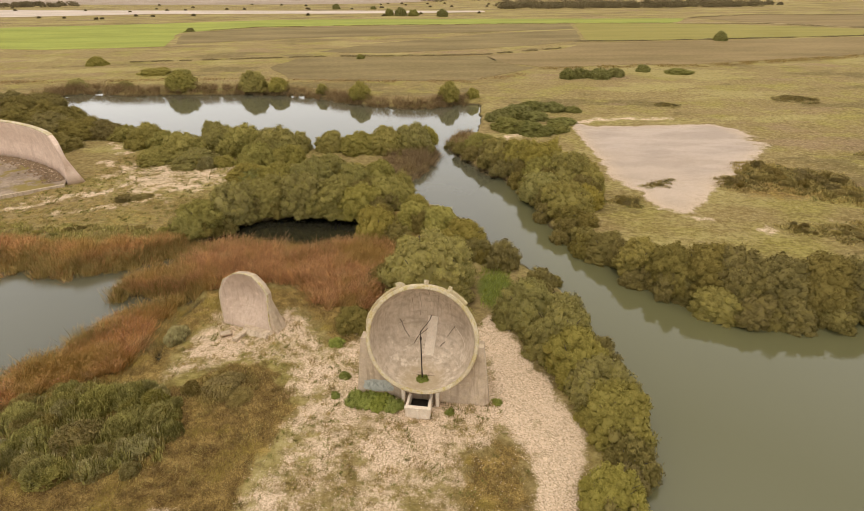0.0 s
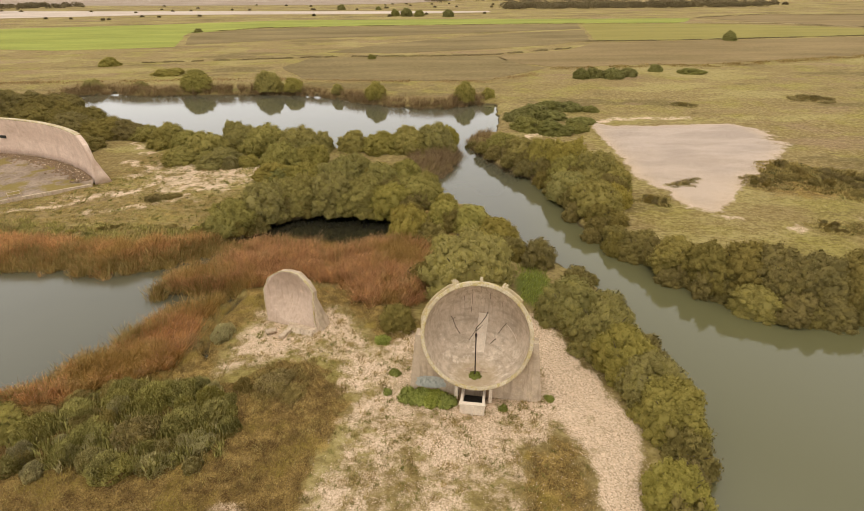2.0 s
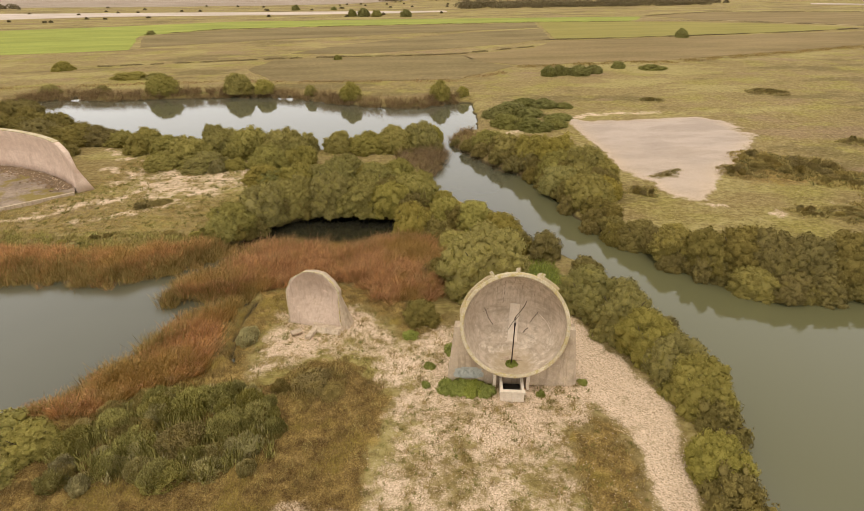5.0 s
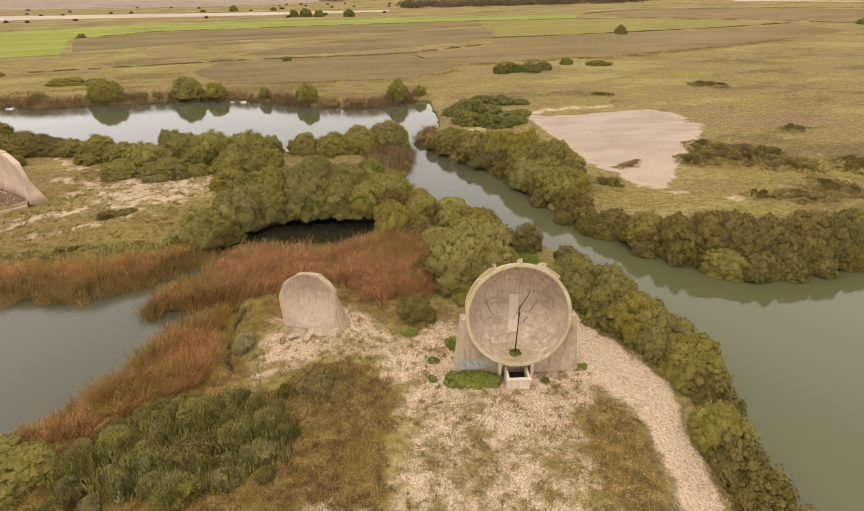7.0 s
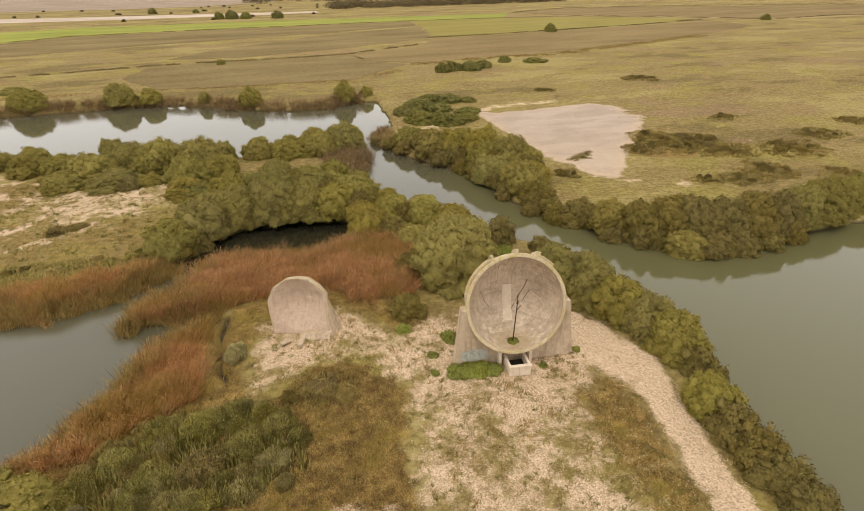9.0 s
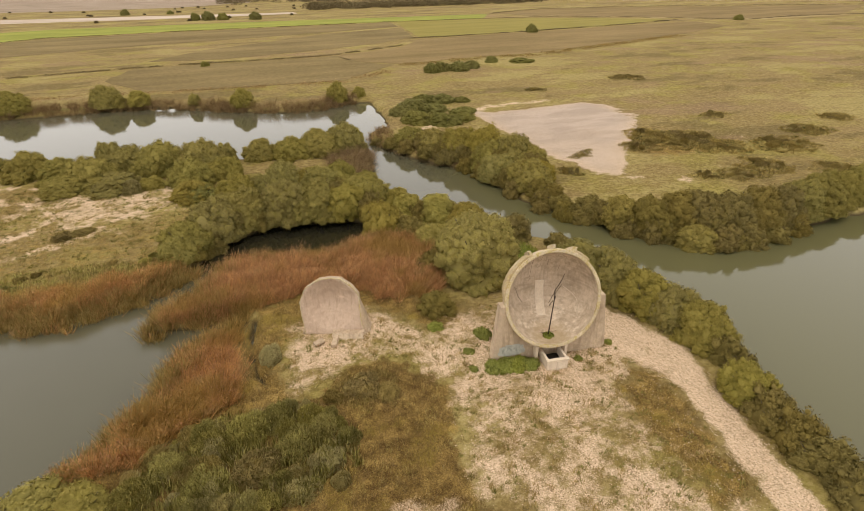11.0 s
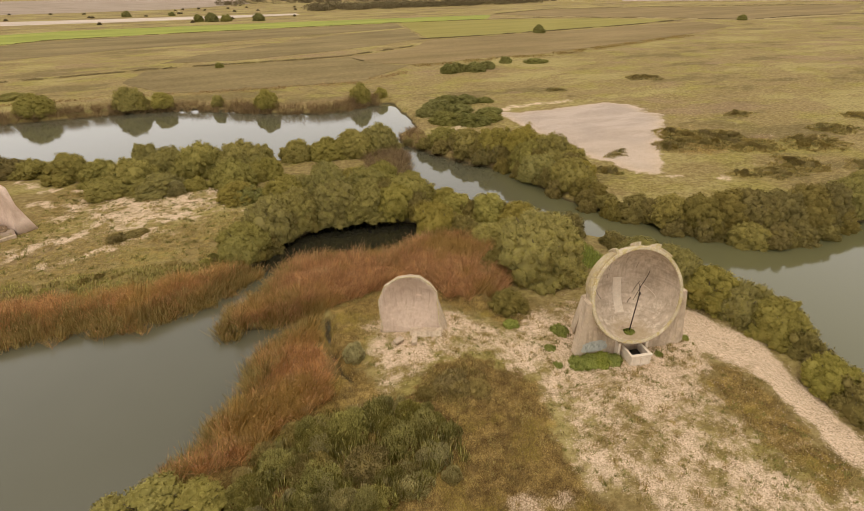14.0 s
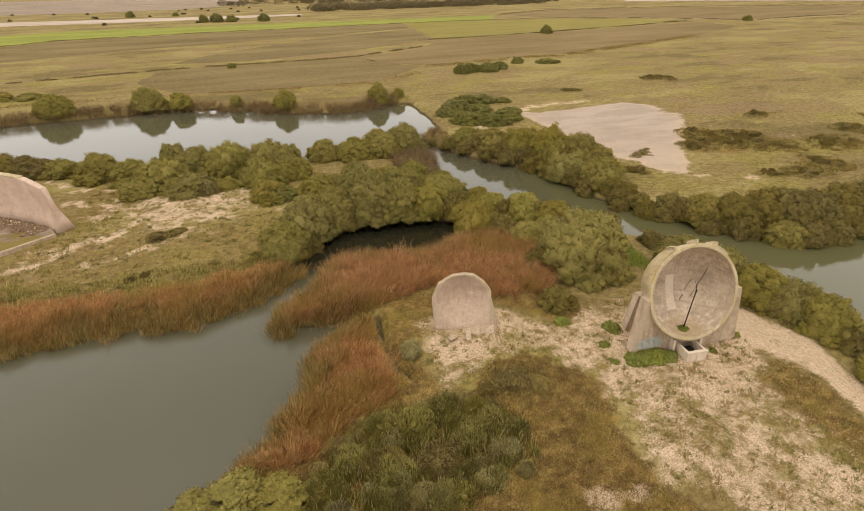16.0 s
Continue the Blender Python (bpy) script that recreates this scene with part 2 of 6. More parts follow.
def make_bowl():
    """Render of the bowl: grey cement with dark runs from the top, chalky bloom low down and a tide of sand at the foot."""
    m, nt, b = material("bowl_concrete", 0.92, 0.2)
    p = where(nt, obj=True)
    cut = nt.nodes.new("ShaderNodeSeparateXYZ")
    nt.links.new(p, cut.inputs[0])
    x, z = cut.outputs[0], cut.outputs[2]
    big, mid, fine = grain(nt, p, 0.42, 6, 0.65), grain(nt, p, 1.7, 6, 0.72), grain(nt, p, 13.0, 4, 0.7)
    c = ramp(nt, calc(nt, "ADD", calc(nt, "MULTIPLY", big, 0.55), calc(nt, "MULTIPLY", mid, 0.45)), (0.36, (0.45, 0.36, 0.262)), (0.5, (0.585, 0.475, 0.36)), (0.63, (0.70, 0.58, 0.45)))
    run = grain(nt, where(nt, (2.6, 2.6, 0.14), True), 1.2, 6, 0.7)
    high = step(nt, z, 4.8, 8.5)
    c = mix(nt, calc(nt, "MULTIPLY", step(nt, run, 0.47, 0.66), calc(nt, "ADD", calc(nt, "MULTIPLY", high, 0.45), 0.3)), c, (0.34, 0.27, 0.195))
    tier = grain(nt, where(nt, (0.10, 0.10, 2.6), True), 1.3, 3, 0.5)
    c = mix(nt, calc(nt, "MULTIPLY", step(nt, tier, 0.54, 0.66), 0.3), c, (0.33, 0.26, 0.19))
    smear = grain(nt, where(nt, (0.7, 0.7, 1.5), True), 0.8, 7, 0.75)
    c = mix(nt, calc(nt, "MULTIPLY", step(nt, smear, 0.52, 0.66), 0.5), c, (0.31, 0.245, 0.175))
    bloom = calc(nt, "MULTIPLY", step(nt, grain(nt, p, 1.1, 8, 0.78), 0.52, 0.62), step(nt, z, 5.2, 3.2))
    c = mix(nt, calc(nt, "MULTIPLY", bloom, 0.75), c, (0.80, 0.69, 0.55))
    chips = step(nt, grain(nt, p, 4.2, 4, 0.8), 0.66, 0.70)
    c = mix(nt, calc(nt, "MULTIPLY", chips, 0.7), c, (0.76, 0.66, 0.53))
    sand = step(nt, calc(nt, "ADD", z, mid), 2.95, 2.3)
    c = mix(nt, calc(nt, "MULTIPLY", sand, 0.7), c, mix(nt, fine, (0.36, 0.27, 0.15), (0.55, 0.43, 0.27)))
    c = mix(nt, calc(nt, "MULTIPLY", step(nt, fine, 0.4, 0.75), 0.2), c, (0.15, 0.12, 0.09))
    colour(nt, b, c)
    bump(nt, b, calc(nt, "ADD", mid, fine), 0.4, 0.03)
    return m


def make_plain(name, c, rough=0.8, metal=0.0, vary=0.35):
    m, nt, b = material(name, rough, 0.3)
    b.inputs["Metallic"].default_value = metal
    n = grain(nt, where(nt, obj=True), 3.0, 5, 0.7)
    colour(nt, b, ramp(nt, n, (0.3, tuple(v * (1 - vary) for v in c)), (0.7, tuple(min(1, v * (1 + vary)) for v in c))))
    return m


GROUND = make_ground()
WATER = make_water()
WILLOW = make_leaf("willow_leaves", (0.243, 0.206, 0.046), (0.314, 0.267, 0.063), (0.395, 0.336, 0.09), 0.18)
WILLOW_YELLOW = make_leaf("yellowing_willow_leaves", (0.256, 0.205, 0.041), (0.330, 0.268, 0.056), (0.415, 0.340, 0.082), 0.18)
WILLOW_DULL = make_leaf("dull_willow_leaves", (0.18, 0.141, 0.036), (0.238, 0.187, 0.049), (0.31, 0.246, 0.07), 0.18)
WILLOW_PALE = make_leaf("pale_willow_leaves", (0.312, 0.268, 0.058), (0.393, 0.338, 0.077), (0.481, 0.414, 0.108), 0.16)
GREY_LEAF = make_leaf("grey_green_leaves", (0.25, 0.22, 0.055), (0.39, 0.34, 0.09), (0.58, 0.51, 0.165), thin=0.31)
PALE_LEAF = make_leaf("pale_grey_leaves", (0.31, 0.266, 0.094), (0.46, 0.39, 0.155), (0.64, 0.555, 0.26), thin=0.31)
GORSE = make_leaf("dark_green_leaves", (0.155, 0.144, 0.034), (0.218, 0.201, 0.052), (0.299, 0.276, 0.081))
MOUND = make_leaf("olive_brown_leaves", (0.30, 0.23, 0.07), (0.42, 0.325, 0.102), (0.55, 0.43, 0.15), thin=0.31)
FAR_LEAF = make_leaf("distant_leaves", (0.13, 0.10, 0.045), (0.18, 0.14, 0.068), (0.24, 0.19, 0.10))
BROWN_LEAF = make_leaf("brown_heath_leaves", (0.17, 0.112, 0.037), (0.265, 0.18, 0.060), (0.41, 0.285, 0.105), thin=0.34)
BRAMBLE = make_leaf("bright_green_leaves", (0.21, 0.23, 0.036), (0.32, 0.34, 0.064), (0.42, 0.44, 0.105), thin=0.31)
REED = make_leaf("rust_reeds", (0.448, 0.213, 0.064), (0.672, 0.336, 0.112), (0.896, 0.515, 0.196), 0.1, (0.347, 0.230, 0.059), thin=0.38)
REED_HEADS = make_leaf("reed_seed_heads", (0.396, 0.182, 0.064), (0.572, 0.281, 0.105), (0.748, 0.424, 0.182), 0.1, (0.374, 0.242, 0.072), thin=0.38)
REED_GREEN = make_leaf("green_reeds", (0.275, 0.193, 0.046), (0.407, 0.297, 0.083), (0.550, 0.418, 0.154), 0.1, thin=0.38)
REED_TAN = make_leaf("tan_reeds", (0.21, 0.135, 0.053), (0.34, 0.23, 0.10), (0.48, 0.35, 0.18), 0.1, thin=0.38)
STRAW = make_leaf("straw_grass", (0.25, 0.18, 0.065), (0.38, 0.29, 0.12), (0.53, 0.43, 0.22), 0.1, thin=0.38)
BARK = make_plain("grey_bark", (0.12, 0.095, 0.07))
BOWL = make_bowl()
RIM = make_concrete("rim_concrete", (0.46, 0.37, 0.23), (0.76, 0.66, 0.50), (0.33, 0.25, 0.15), 0.85, 0.3)
HOOD = make_concrete("hood_concrete", (0.40, 0.31, 0.18), (0.64, 0.53, 0.36), (0.30, 0.22, 0.12), 0.6, 0.5)
BLOCK = make_concrete("board_marked_concrete", (0.45, 0.345, 0.245), (0.67, 0.54, 0.405), (0.31, 0.23, 0.157), 0.12, 0.7)
PATCHED = make_concrete("pale_patch_concrete", (0.74, 0.62, 0.485), (0.86, 0.745, 0.60), (0.58, 0.47, 0.355), 0.0, 0.3)
PINK = make_concrete("pinkish_concrete", (0.62, 0.45, 0.345), (0.82, 0.635, 0.515), (0.52, 0.365, 0.275), 0.03, 0.3)
APRON = make_concrete("mossy_slab_concrete", (0.21, 0.155, 0.11), (0.40, 0.31, 0.235), (0.20, 0.15, 0.09), 0.0, 0.4, 0.85)
ROSY = make_concrete("rosy_concrete", (0.50, 0.375, 0.285), (0.68, 0.53, 0.42), (0.40, 0.29, 0.21), 0.05, 0.6)
IRON = make_plain("rusted_iron", (0.055, 0.038, 0.028), 0.75, 0.4)
CRACK = make_plain("dark_crack", (0.17, 0.132, 0.098))
PAINT = make_plain("faded_blue_paint", (0.41, 0.41, 0.365), 0.85, 0, 0.25)
PAINT_PALE = make_plain("pale_blue_paint", (0.470, 0.470, 0.426), 0.85, 0, 0.2)
PAINT_DARK = make_plain("dark_teal_paint", (0.30, 0.315, 0.28), 0.85, 0, 0.3)
DARK = make_plain("near_black", (0.03, 0.026, 0.02))
EARTH = make_plain("brown_earth", (0.24, 0.165, 0.10), 0.95, 0, 0.6)


# ---- mesh helpers ----
def raw_mesh(name, verts, faces, mat, smooth=False, normals=None):
    """A mesh from arrays: verts (n, 3), faces (m, k)."""
    verts, faces = np.asarray(verts, np.float32), np.asarray(faces, np.int32)
    me = bpy.data.meshes.new(name)
    k = faces.shape[1]
    me.vertices.add(len(verts))
    me.vertices.foreach_set("co", verts.ravel())
    me.loops.add(faces.size)
    me.loops.foreach_set("vertex_index", faces.ravel())
    me.polygons.add(len(faces))
    me.polygons.foreach_set("loop_start", np.arange(0, faces.size, k, dtype=np.int32))
    me.update(calc_edges=True)
    me.polygons.foreach_set("use_smooth", np.full(len(faces), smooth))
    me.materials.append(mat)
    if normals is not None:
        me.normals_split_custom_set_from_vertices(normals / np.linalg.norm(normals, axis=1)[:, None])
    return me


def child(name, me, parent, label=""):
    ob = new(name, me)
    ob.parent = parent
    return tagged(ob, label) if label else ob


def part(name, bm, mat, parent, label="", smooth=False):
    me = bpy.data.meshes.new(name)
    bmesh.ops.recalc_face_normals(bm, faces=bm.faces)
    for f in bm.faces:
        f.smooth = smooth
    bm.to_mesh(me)
    bm.free()
    me.materials.append(mat)
    return child(name, me, parent, label)


def box(bm, x0, x1, y0, y1, z0, z1, bevel=0.03):
    r = bmesh.ops.create_cube(bm, size=1, matrix=Matrix.LocRotScale(((x0 + x1) / 2, (y0 + y1) / 2, (z0 + z1) / 2), None, (x1 - x0, y1 - y0, z1 - z0)))
    if bevel:
        es = {e for v in r["verts"] for e in v.link_edges}
        bmesh.ops.bevel(bm, geom=list(es), offset=bevel, segments=1, affect="EDGES")


def tube(bm, a, c, r0, r1=None, sides=7):
    a, c = Vector(a), Vector(c)
    r1 = r0 if r1 is None else r1
    q = (c - a).to_track_quat("Z", "Y").to_matrix().to_4x4()
    bmesh.ops.create_cone(bm, cap_ends=True, segments=sides, radius1=r0, radius2=r1, depth=(c - a).length, matrix=Matrix.Translation((a + c) / 2) @ q)


def distance(px, py, poly):
    """Signed distance to a closed outline, positive inside."""
    p = np.asarray(poly, float)
    d2 = np.full(px.shape, 1e18)
    inside = np.zeros(px.shape, bool)
    for (ax, ay), (cx, cy) in zip(p, np.roll(p, -1, 0)):
        ex, ey = cx - ax, cy - ay
        u = np.clip(((px - ax) * ex + (py - ay) * ey) / (ex * ex + ey * ey + 1e-9), 0, 1)
        d2 = np.minimum(d2, (px - ax - u * ex) ** 2 + (py - ay - u * ey) ** 2)
        if ey:
            inside ^= ((ay > py) != (cy > py)) & (px < ex * (py - ay) / ey + ax)
    return np.where(inside, 1, -1) * np.sqrt(d2)


def wobble(x, y, size, seed=0):
    """Smooth random field of about unit size."""
    r = np.random.RandomState(seed)
    s = np.zeros_like(x, dtype=float)
    for i in range(7):
        a, k = r.uniform(0, 6.283), 6.283 / size * r.uniform(0.5, 1.8)
        s += np.sin((x * math.cos(a) + y * math.sin(a)) * k + r.uniform(0, 6.283))
    return s / 2.6


def soft(d, w):
    u = np.clip(d / w * 0.5 + 0.5, 0, 1)
    return u * u * (3 - 2 * u)


# ---- the plan: shores and kinds of ground ----
RIGHT_LAKE = [(2, 126), (1.5, 113), (1, 104), (-3, 97), (-4.5, 93), (-1, 85), (4.6, 77), (7.2, 71), (8.5, 67), (11.2, 63.2), (15, 59), (15.5, 52), (16.3, 45), (16.6, 39.5),
              (16.6, 35), (15.3, 29), (13.6, 24.5), (12.8, 18), (12, 10), (11, -30), (95, -30), (95, 46), (62, 49), (45.5, 48.5), (39.6, 47.5), (34.7, 47.8), (30.8, 50), (27, 55.6),
              (22.8, 61), (19.6, 67), (17, 73.4), (16.2, 80.5), (17.4, 86.3), (15, 91.5), (8.8, 101.5), (4.6, 112), (3.6, 119.6), (4.8, 125.5)]
FAR_POND = [(13.5, 152), (14.5, 159), (12, 161), (4, 159), (-2.5, 155.5), (-14.5, 159), (-27, 167), (-36, 174), (-44, 178), (-60, 180.5), (-80, 181), (-95, 180), (-111, 184.5),
            (-120, 180), (-126, 174), (-124, 168), (-118, 163), (-100, 150), (-84, 142), (-70, 132), (-55, 126), (-40, 123), (-30, 119), (-26, 114.5), (-22, 115), (-18, 121),
            (-8, 122), (0, 122.5), (2, 125), (4.5, 125.5), (10.5, 127.5), (12.5, 140)]
LEFT_LAKE = [(-150, 60), (-90, 64), (-63.5, 61.8), (-58.8, 62), (-53.7, 62), (-51, 62.6), (-49.8, 60.8), (-46.3, 59.8), (-42.6, 61.3), (-37.7, 62.8), (-34, 66.5), (-32, 69.9),
             (-28.5, 75), (-25, 77), (-19, 78.5), (-12, 77.5), (-8.5, 74), (-9, 68), (-14, 65.5), (-20, 66), (-25, 67.4), (-28.5, 67.7), (-30, 66), (-32.5, 61), (-34.5, 59.6),
             (-37, 58), (-38.2, 56.3), (-37.6, 54.9), (-35.7, 54.2), (-33.2, 54.7), (-30.3, 54), (-28.7, 53.2), (-31, 51.8), (-33.8, 50.1), (-35.1, 48.1), (-35.5, 45.7),
             (-36.6, 43), (-38.7, 41.3), (-39.4, 39.2), (-42, 37.8), (-44.3, 37), (-48, 35), (-51, 31), (-54, 22), (-58, 5), (-60, -30), (-150, -30)]
SHINGLE = [(-24.5, 43), (-24.6, 38.8), (-22.5, 38.5), (-18.5, 41.3), (-15, 40.7), (-11.2, 35.2), (-12.6, 32), (-13.6, 28), (-13.8, 24), (-9, 18.5), (-3, 14), (4, 12), (6, 24), (7, 28),
           (9.2, 33), (9, 39), (7.3, 45), (5.8, 48.5), (3, 46), (-5.5, 45.8), (-9.9, 43.2), (-14.7, 50.4), (-20, 51), (-23.5, 50.5)]
PATHWAY = [(5.4, 48.5), (4.3, 45), (5.2, 41), (5, 38), (5.3, 33.5), (6.3, 30), (7, 27), (6, 23.5), (5, 20), (3.5, 12), (2.5, 5), (6.5, 5), (7.2, 13), (8.2, 19), (9.0, 22.5), (10.2, 26), (11.6, 31), (10.8, 36), (9.2, 40), (7.6, 45), (6, 48.8)]
GRAVEL = [(34.2, 131.5), (39.4, 127.5), (56.7, 128.5), (67.4, 129), (70, 122.7), (69.2, 109.2), (61.6, 100.1), (50.6, 89.5), (40, 77), (35, 78), (34.5, 84.6), (32, 92), (33, 104), (33, 119)]
SANDY = [(-68.2, 80.6), (-62, 83), (-56, 85), (-48, 85), (-40, 87), (-33.5, 88), (-32.5, 94), (-35.5, 100), (-45.2, 108.1), (-56, 108), (-62, 100), (-61, 93)]
TRAIL_A = [(-80, 78), (-72.4, 79.5), (-66.9, 80.5), (-62, 82.7), (-60.5, 85.9), (-56.6, 86.6), (-54.3, 89.8), (-52.6, 94.1), (-59, 100.8), (-64.3, 105.3)]
TRAIL_B = [(-58, 78.6), (-53.5, 80), (-48.6, 83), (-44, 88), (-40.5, 92.2)]
TRAIL_C = [(-70.2, 118.2), (-64, 112.3), (-57.9, 108.8)]
TRACK = [(17, 118), (24, 122), (31, 126.8), (41, 134), (52, 135.5), (62, 135), (62, 138.5), (50, 139.5), (40, 138), (30, 131), (22, 126), (16, 121)]
HEATH_WEST = [(-11.5, 35), (-15.5, 40.5), (-18.5, 41), (-22.5, 38), (-26, 38), (-30, 40), (-36, 36), (-60, 30), (-60, 0), (-8, 0), (-9, 17), (-14, 23), (-13.5, 29)]
HEATH_EAST = [(4, 31.2), (7, 30.6), (6.4, 26.5), (5.6, 22.9), (4.8, 17), (1, 17), (0.8, 21), (1.2, 24), (1.5, 28.1)]
REED_NORTH = [(-95, 64), (-63.5, 61.2), (-53.7, 61.2), (-51, 61.8), (-49.8, 60), (-46.3, 59), (-42.6, 60.5), (-37.7, 62), (-33.6, 65.5), (-31.5, 68.8), (-35, 68.8), (-42, 67.2), (-47, 66.4), (-53, 67.6), (-60, 68.4), (-67, 69), (-95, 72)]
REED_MIDDLE = [(-28.5, 68), (-24.7, 67.8), (-20, 66.2), (-14, 65.7), (-9, 67), (-4.5, 66), (-3.6, 58), (-5.5, 51.5), (-8.5, 49.5), (-11, 50), (-13.5, 52), (-14, 54.5), (-19, 56.5), (-22, 55.8), (-26, 54),
               (-28.7, 53.4), (-30.3, 54.3), (-33.2, 55.2), (-35.7, 54.4), (-37.8, 55), (-38.4, 56.6), (-36.8, 58.6), (-34.3, 60.2), (-32.2, 61.8), (-29.8, 66)]
REED_SOUTH = [(-28.9, 53), (-28.0, 52), (-28.3, 49), (-28.7, 45.5), (-28.4, 41.8), (-29.5, 40.2), (-33.3, 37.8), (-36, 36.6), (-40, 35.6), (-43, 35.8), (-42.5, 38), (-39.8, 39.6), (-39, 41.5), (-37, 43.2), (-35.8, 45.7), (-35.4, 48.1), (-34, 50.3), (-31, 52)]
REED_HEAD = [(-9, 98), (-4.5, 93.5), (1.2, 103), (1.8, 112), (-4, 113), (-9, 106)]
REED_EAST = [(3.4, 119.5), (5, 111), (8.6, 101), (14.8, 91), (18.5, 92.5), (12.5, 105), (9, 118), (9.5, 127), (5, 126)]


DITCH = [(-26.4, 53.4), (-27.0, 50.6), (-27.3, 46.8), (-27.0, 43.5), (-26.2, 42)]


def shore(x, y):
    """Distance from the water's edge, positive on land."""
    w = np.maximum(np.maximum(distance(x, y, RIGHT_LAKE), distance(x, y, FAR_POND)), distance(x, y, LEFT_LAKE))
    return -w + 0.35 * wobble(x, y, 4.0, 3)


def height(x, y):
    x, y = np.asarray(x, float), np.asarray(y, float)
    d = shore(x, y)
    near = np.exp(-(((x + 6) / 22) ** 2 + ((y - 41) / 15) ** 2))
    land = 0.85 + 0.6 * near + 0.35 * soft(y - 80, 30) + (0.10 * wobble(x, y, 9, 1) + 0.05 * wobble(x, y, 2.7, 2)) * (1 - soft(y - 190, 12))
    heap = 0.9 * soft(distance(x, y, GRAVEL), 9) * soft(y - 108, 26)
    for (ax, ay), (bx, by) in zip(DITCH, DITCH[1:]):
        k = np.clip(((x - ax) * (bx - ax) + (y - ay) * (by - ay)) / ((bx - ax) ** 2 + (by - ay) ** 2), 0, 1)
        land = land - 1.35 * soft(0.26 - np.hypot(x - ax - k * (bx - ax), y - ay - k * (by - ay)), 0.5) * (land > 0.35)
    u = np.clip((d + 1.2) / 3.4, 0, 1)
    u = u * u * (3 - 2 * u)
    return -1.2 + (land + heap + 1.2) * u


def ground_at(x, y):
    return float(height(np.array([x]), np.array([y]))[0])


def spaced(lo, hi, fine, outer_lo, outer_hi):
    inner = np.arange(lo, hi + fine / 2, fine)
    out = [hi]
    s = fine
    while out[-1] < outer_hi:
        s = min(s * 1.16, 160)
        out.append(out[-1] + s)
    low = [lo]
    s = fine
    while low[-1] > outer_lo:
        s = min(s * 1.16, 160)
        low.append(low[-1] - s)
    return np.concatenate([low[:0:-1], inner, out[1:]])


gx, gy = spaced(-72, 50, 0.45, -3200, 3200), spaced(14, 132, 0.45, -500, 4200)
GX, GY = np.meshgrid(gx, gy)
GZ = height(GX, GY)
ny, nx = GX.shape
idx = np.arange(nx * ny).reshape(ny, nx)
quads = np.stack([idx[:-1, :-1], idx[:-1, 1:], idx[1:, 1:], idx[1:, :-1]], -1).reshape(-1, 4)
me = raw_mesh("ground", np.stack([GX, GY, GZ], -1).reshape(-1, 3), quads, GROUND, True)
stones = np.maximum(0.72 * soft(distance(GX, GY, SHINGLE), 1.8), soft(distance(GX, GY, PATHWAY), 0.9))
gravel = distance(GX, GY, GRAVEL) + 0.5 * wobble(GX, GY, 9.0, 14)
stones = np.maximum(stones, 1.15 * soft(gravel, 1.5))
stones = np.maximum(stones, 0.72 * soft(distance(GX, GY, SANDY), 7) * (0.6 + 0.4 * soft(GX + 56, 10)))
stones = np.maximum(stones, 0.72 * soft(distance(GX, GY, TRACK), 2.0))
for line, w, k in ((TRAIL_A, 1.0, 0.86), (TRAIL_B, 1.2, 0.78), (TRAIL_C, 0.8, 0.8)):
    for (ax, ay), (bx, by) in zip(line, line[1:]):
        u = np.clip(((GX - ax) * (bx - ax) + (GY - ay) * (by - ay)) / ((bx - ax) ** 2 + (by - ay) ** 2), 0, 1)
        d = np.hypot(GX - ax - u * (bx - ax), GY - ay - u * (by - ay)) + 0.5 * wobble(GX, GY, 4.0, 9)
        stones = np.maximum(stones, k * soft(w - d, 1.6))
for x, y, r in ((-30, 24.6, 1.6), (-24.5, 24.4, 1.6), (-18.6, 24.6, 2.0), (-16.0, 24.0, 1.6), (40.3, 74.3, 1.9), (47.7, 70.1, 2.0), (46.9, 85.1, 1.1)):
    stones = np.maximum(stones, (0.75 if x < 0 else 0.62) * soft(r - np.hypot(GX - x, (GY - y) * 1.6), 1.4))
stones = stones * (1 - 0.16 * soft(31 - GY, 6) * (distance(GX, GY, PATHWAY) < 0) * (GX > -30))
heath = 1.0 * soft(distance(GX, GY, HEATH_WEST), 2.0)
east = 0.72 * soft(distance(GX, GY, HEATH_EAST) + 0.5 * wobble(GX, GY, 2.2, 21), 1.6)
mound = soft(3.0 - np.hypot(GX + 18.3, (GY - 37.8) * 1.15), 1.4)
stones = stones * (1 - 0.9 * east) * (1 - 0.95 * mound)
heath = np.maximum(heath, np.maximum(east, mound))
marsh = soft(distance(GX, GY, [(-27, 53), (-22, 56), (-14, 54.5), (-8, 49), (-5, 46), (-9, 42), (-14, 50), (-23, 50.5), (-25, 43), (-24, 38), (-30, 39), (-28, 44)]), 1.5)
heath = np.maximum(heath, 0.75 * marsh)
heath = np.maximum(heath, 0.42 * soft(distance(GX, GY, [(-100, 70), (-60, 70), (-36, 68), (-30, 80), (-32, 104), (-52, 118), (-66, 120), (-66, 98), (-75, 82)]), 4.0))
heath = np.maximum(heath, 0.6 * soft(4.5 - np.abs(shore(GX, GY) - 5), 4) * (GY < 84) * (GX < 2))
heath = np.maximum(heath, 0.8 * soft(9 - np.hypot(GX - 58, (GY - 88) * 1.3), 5))
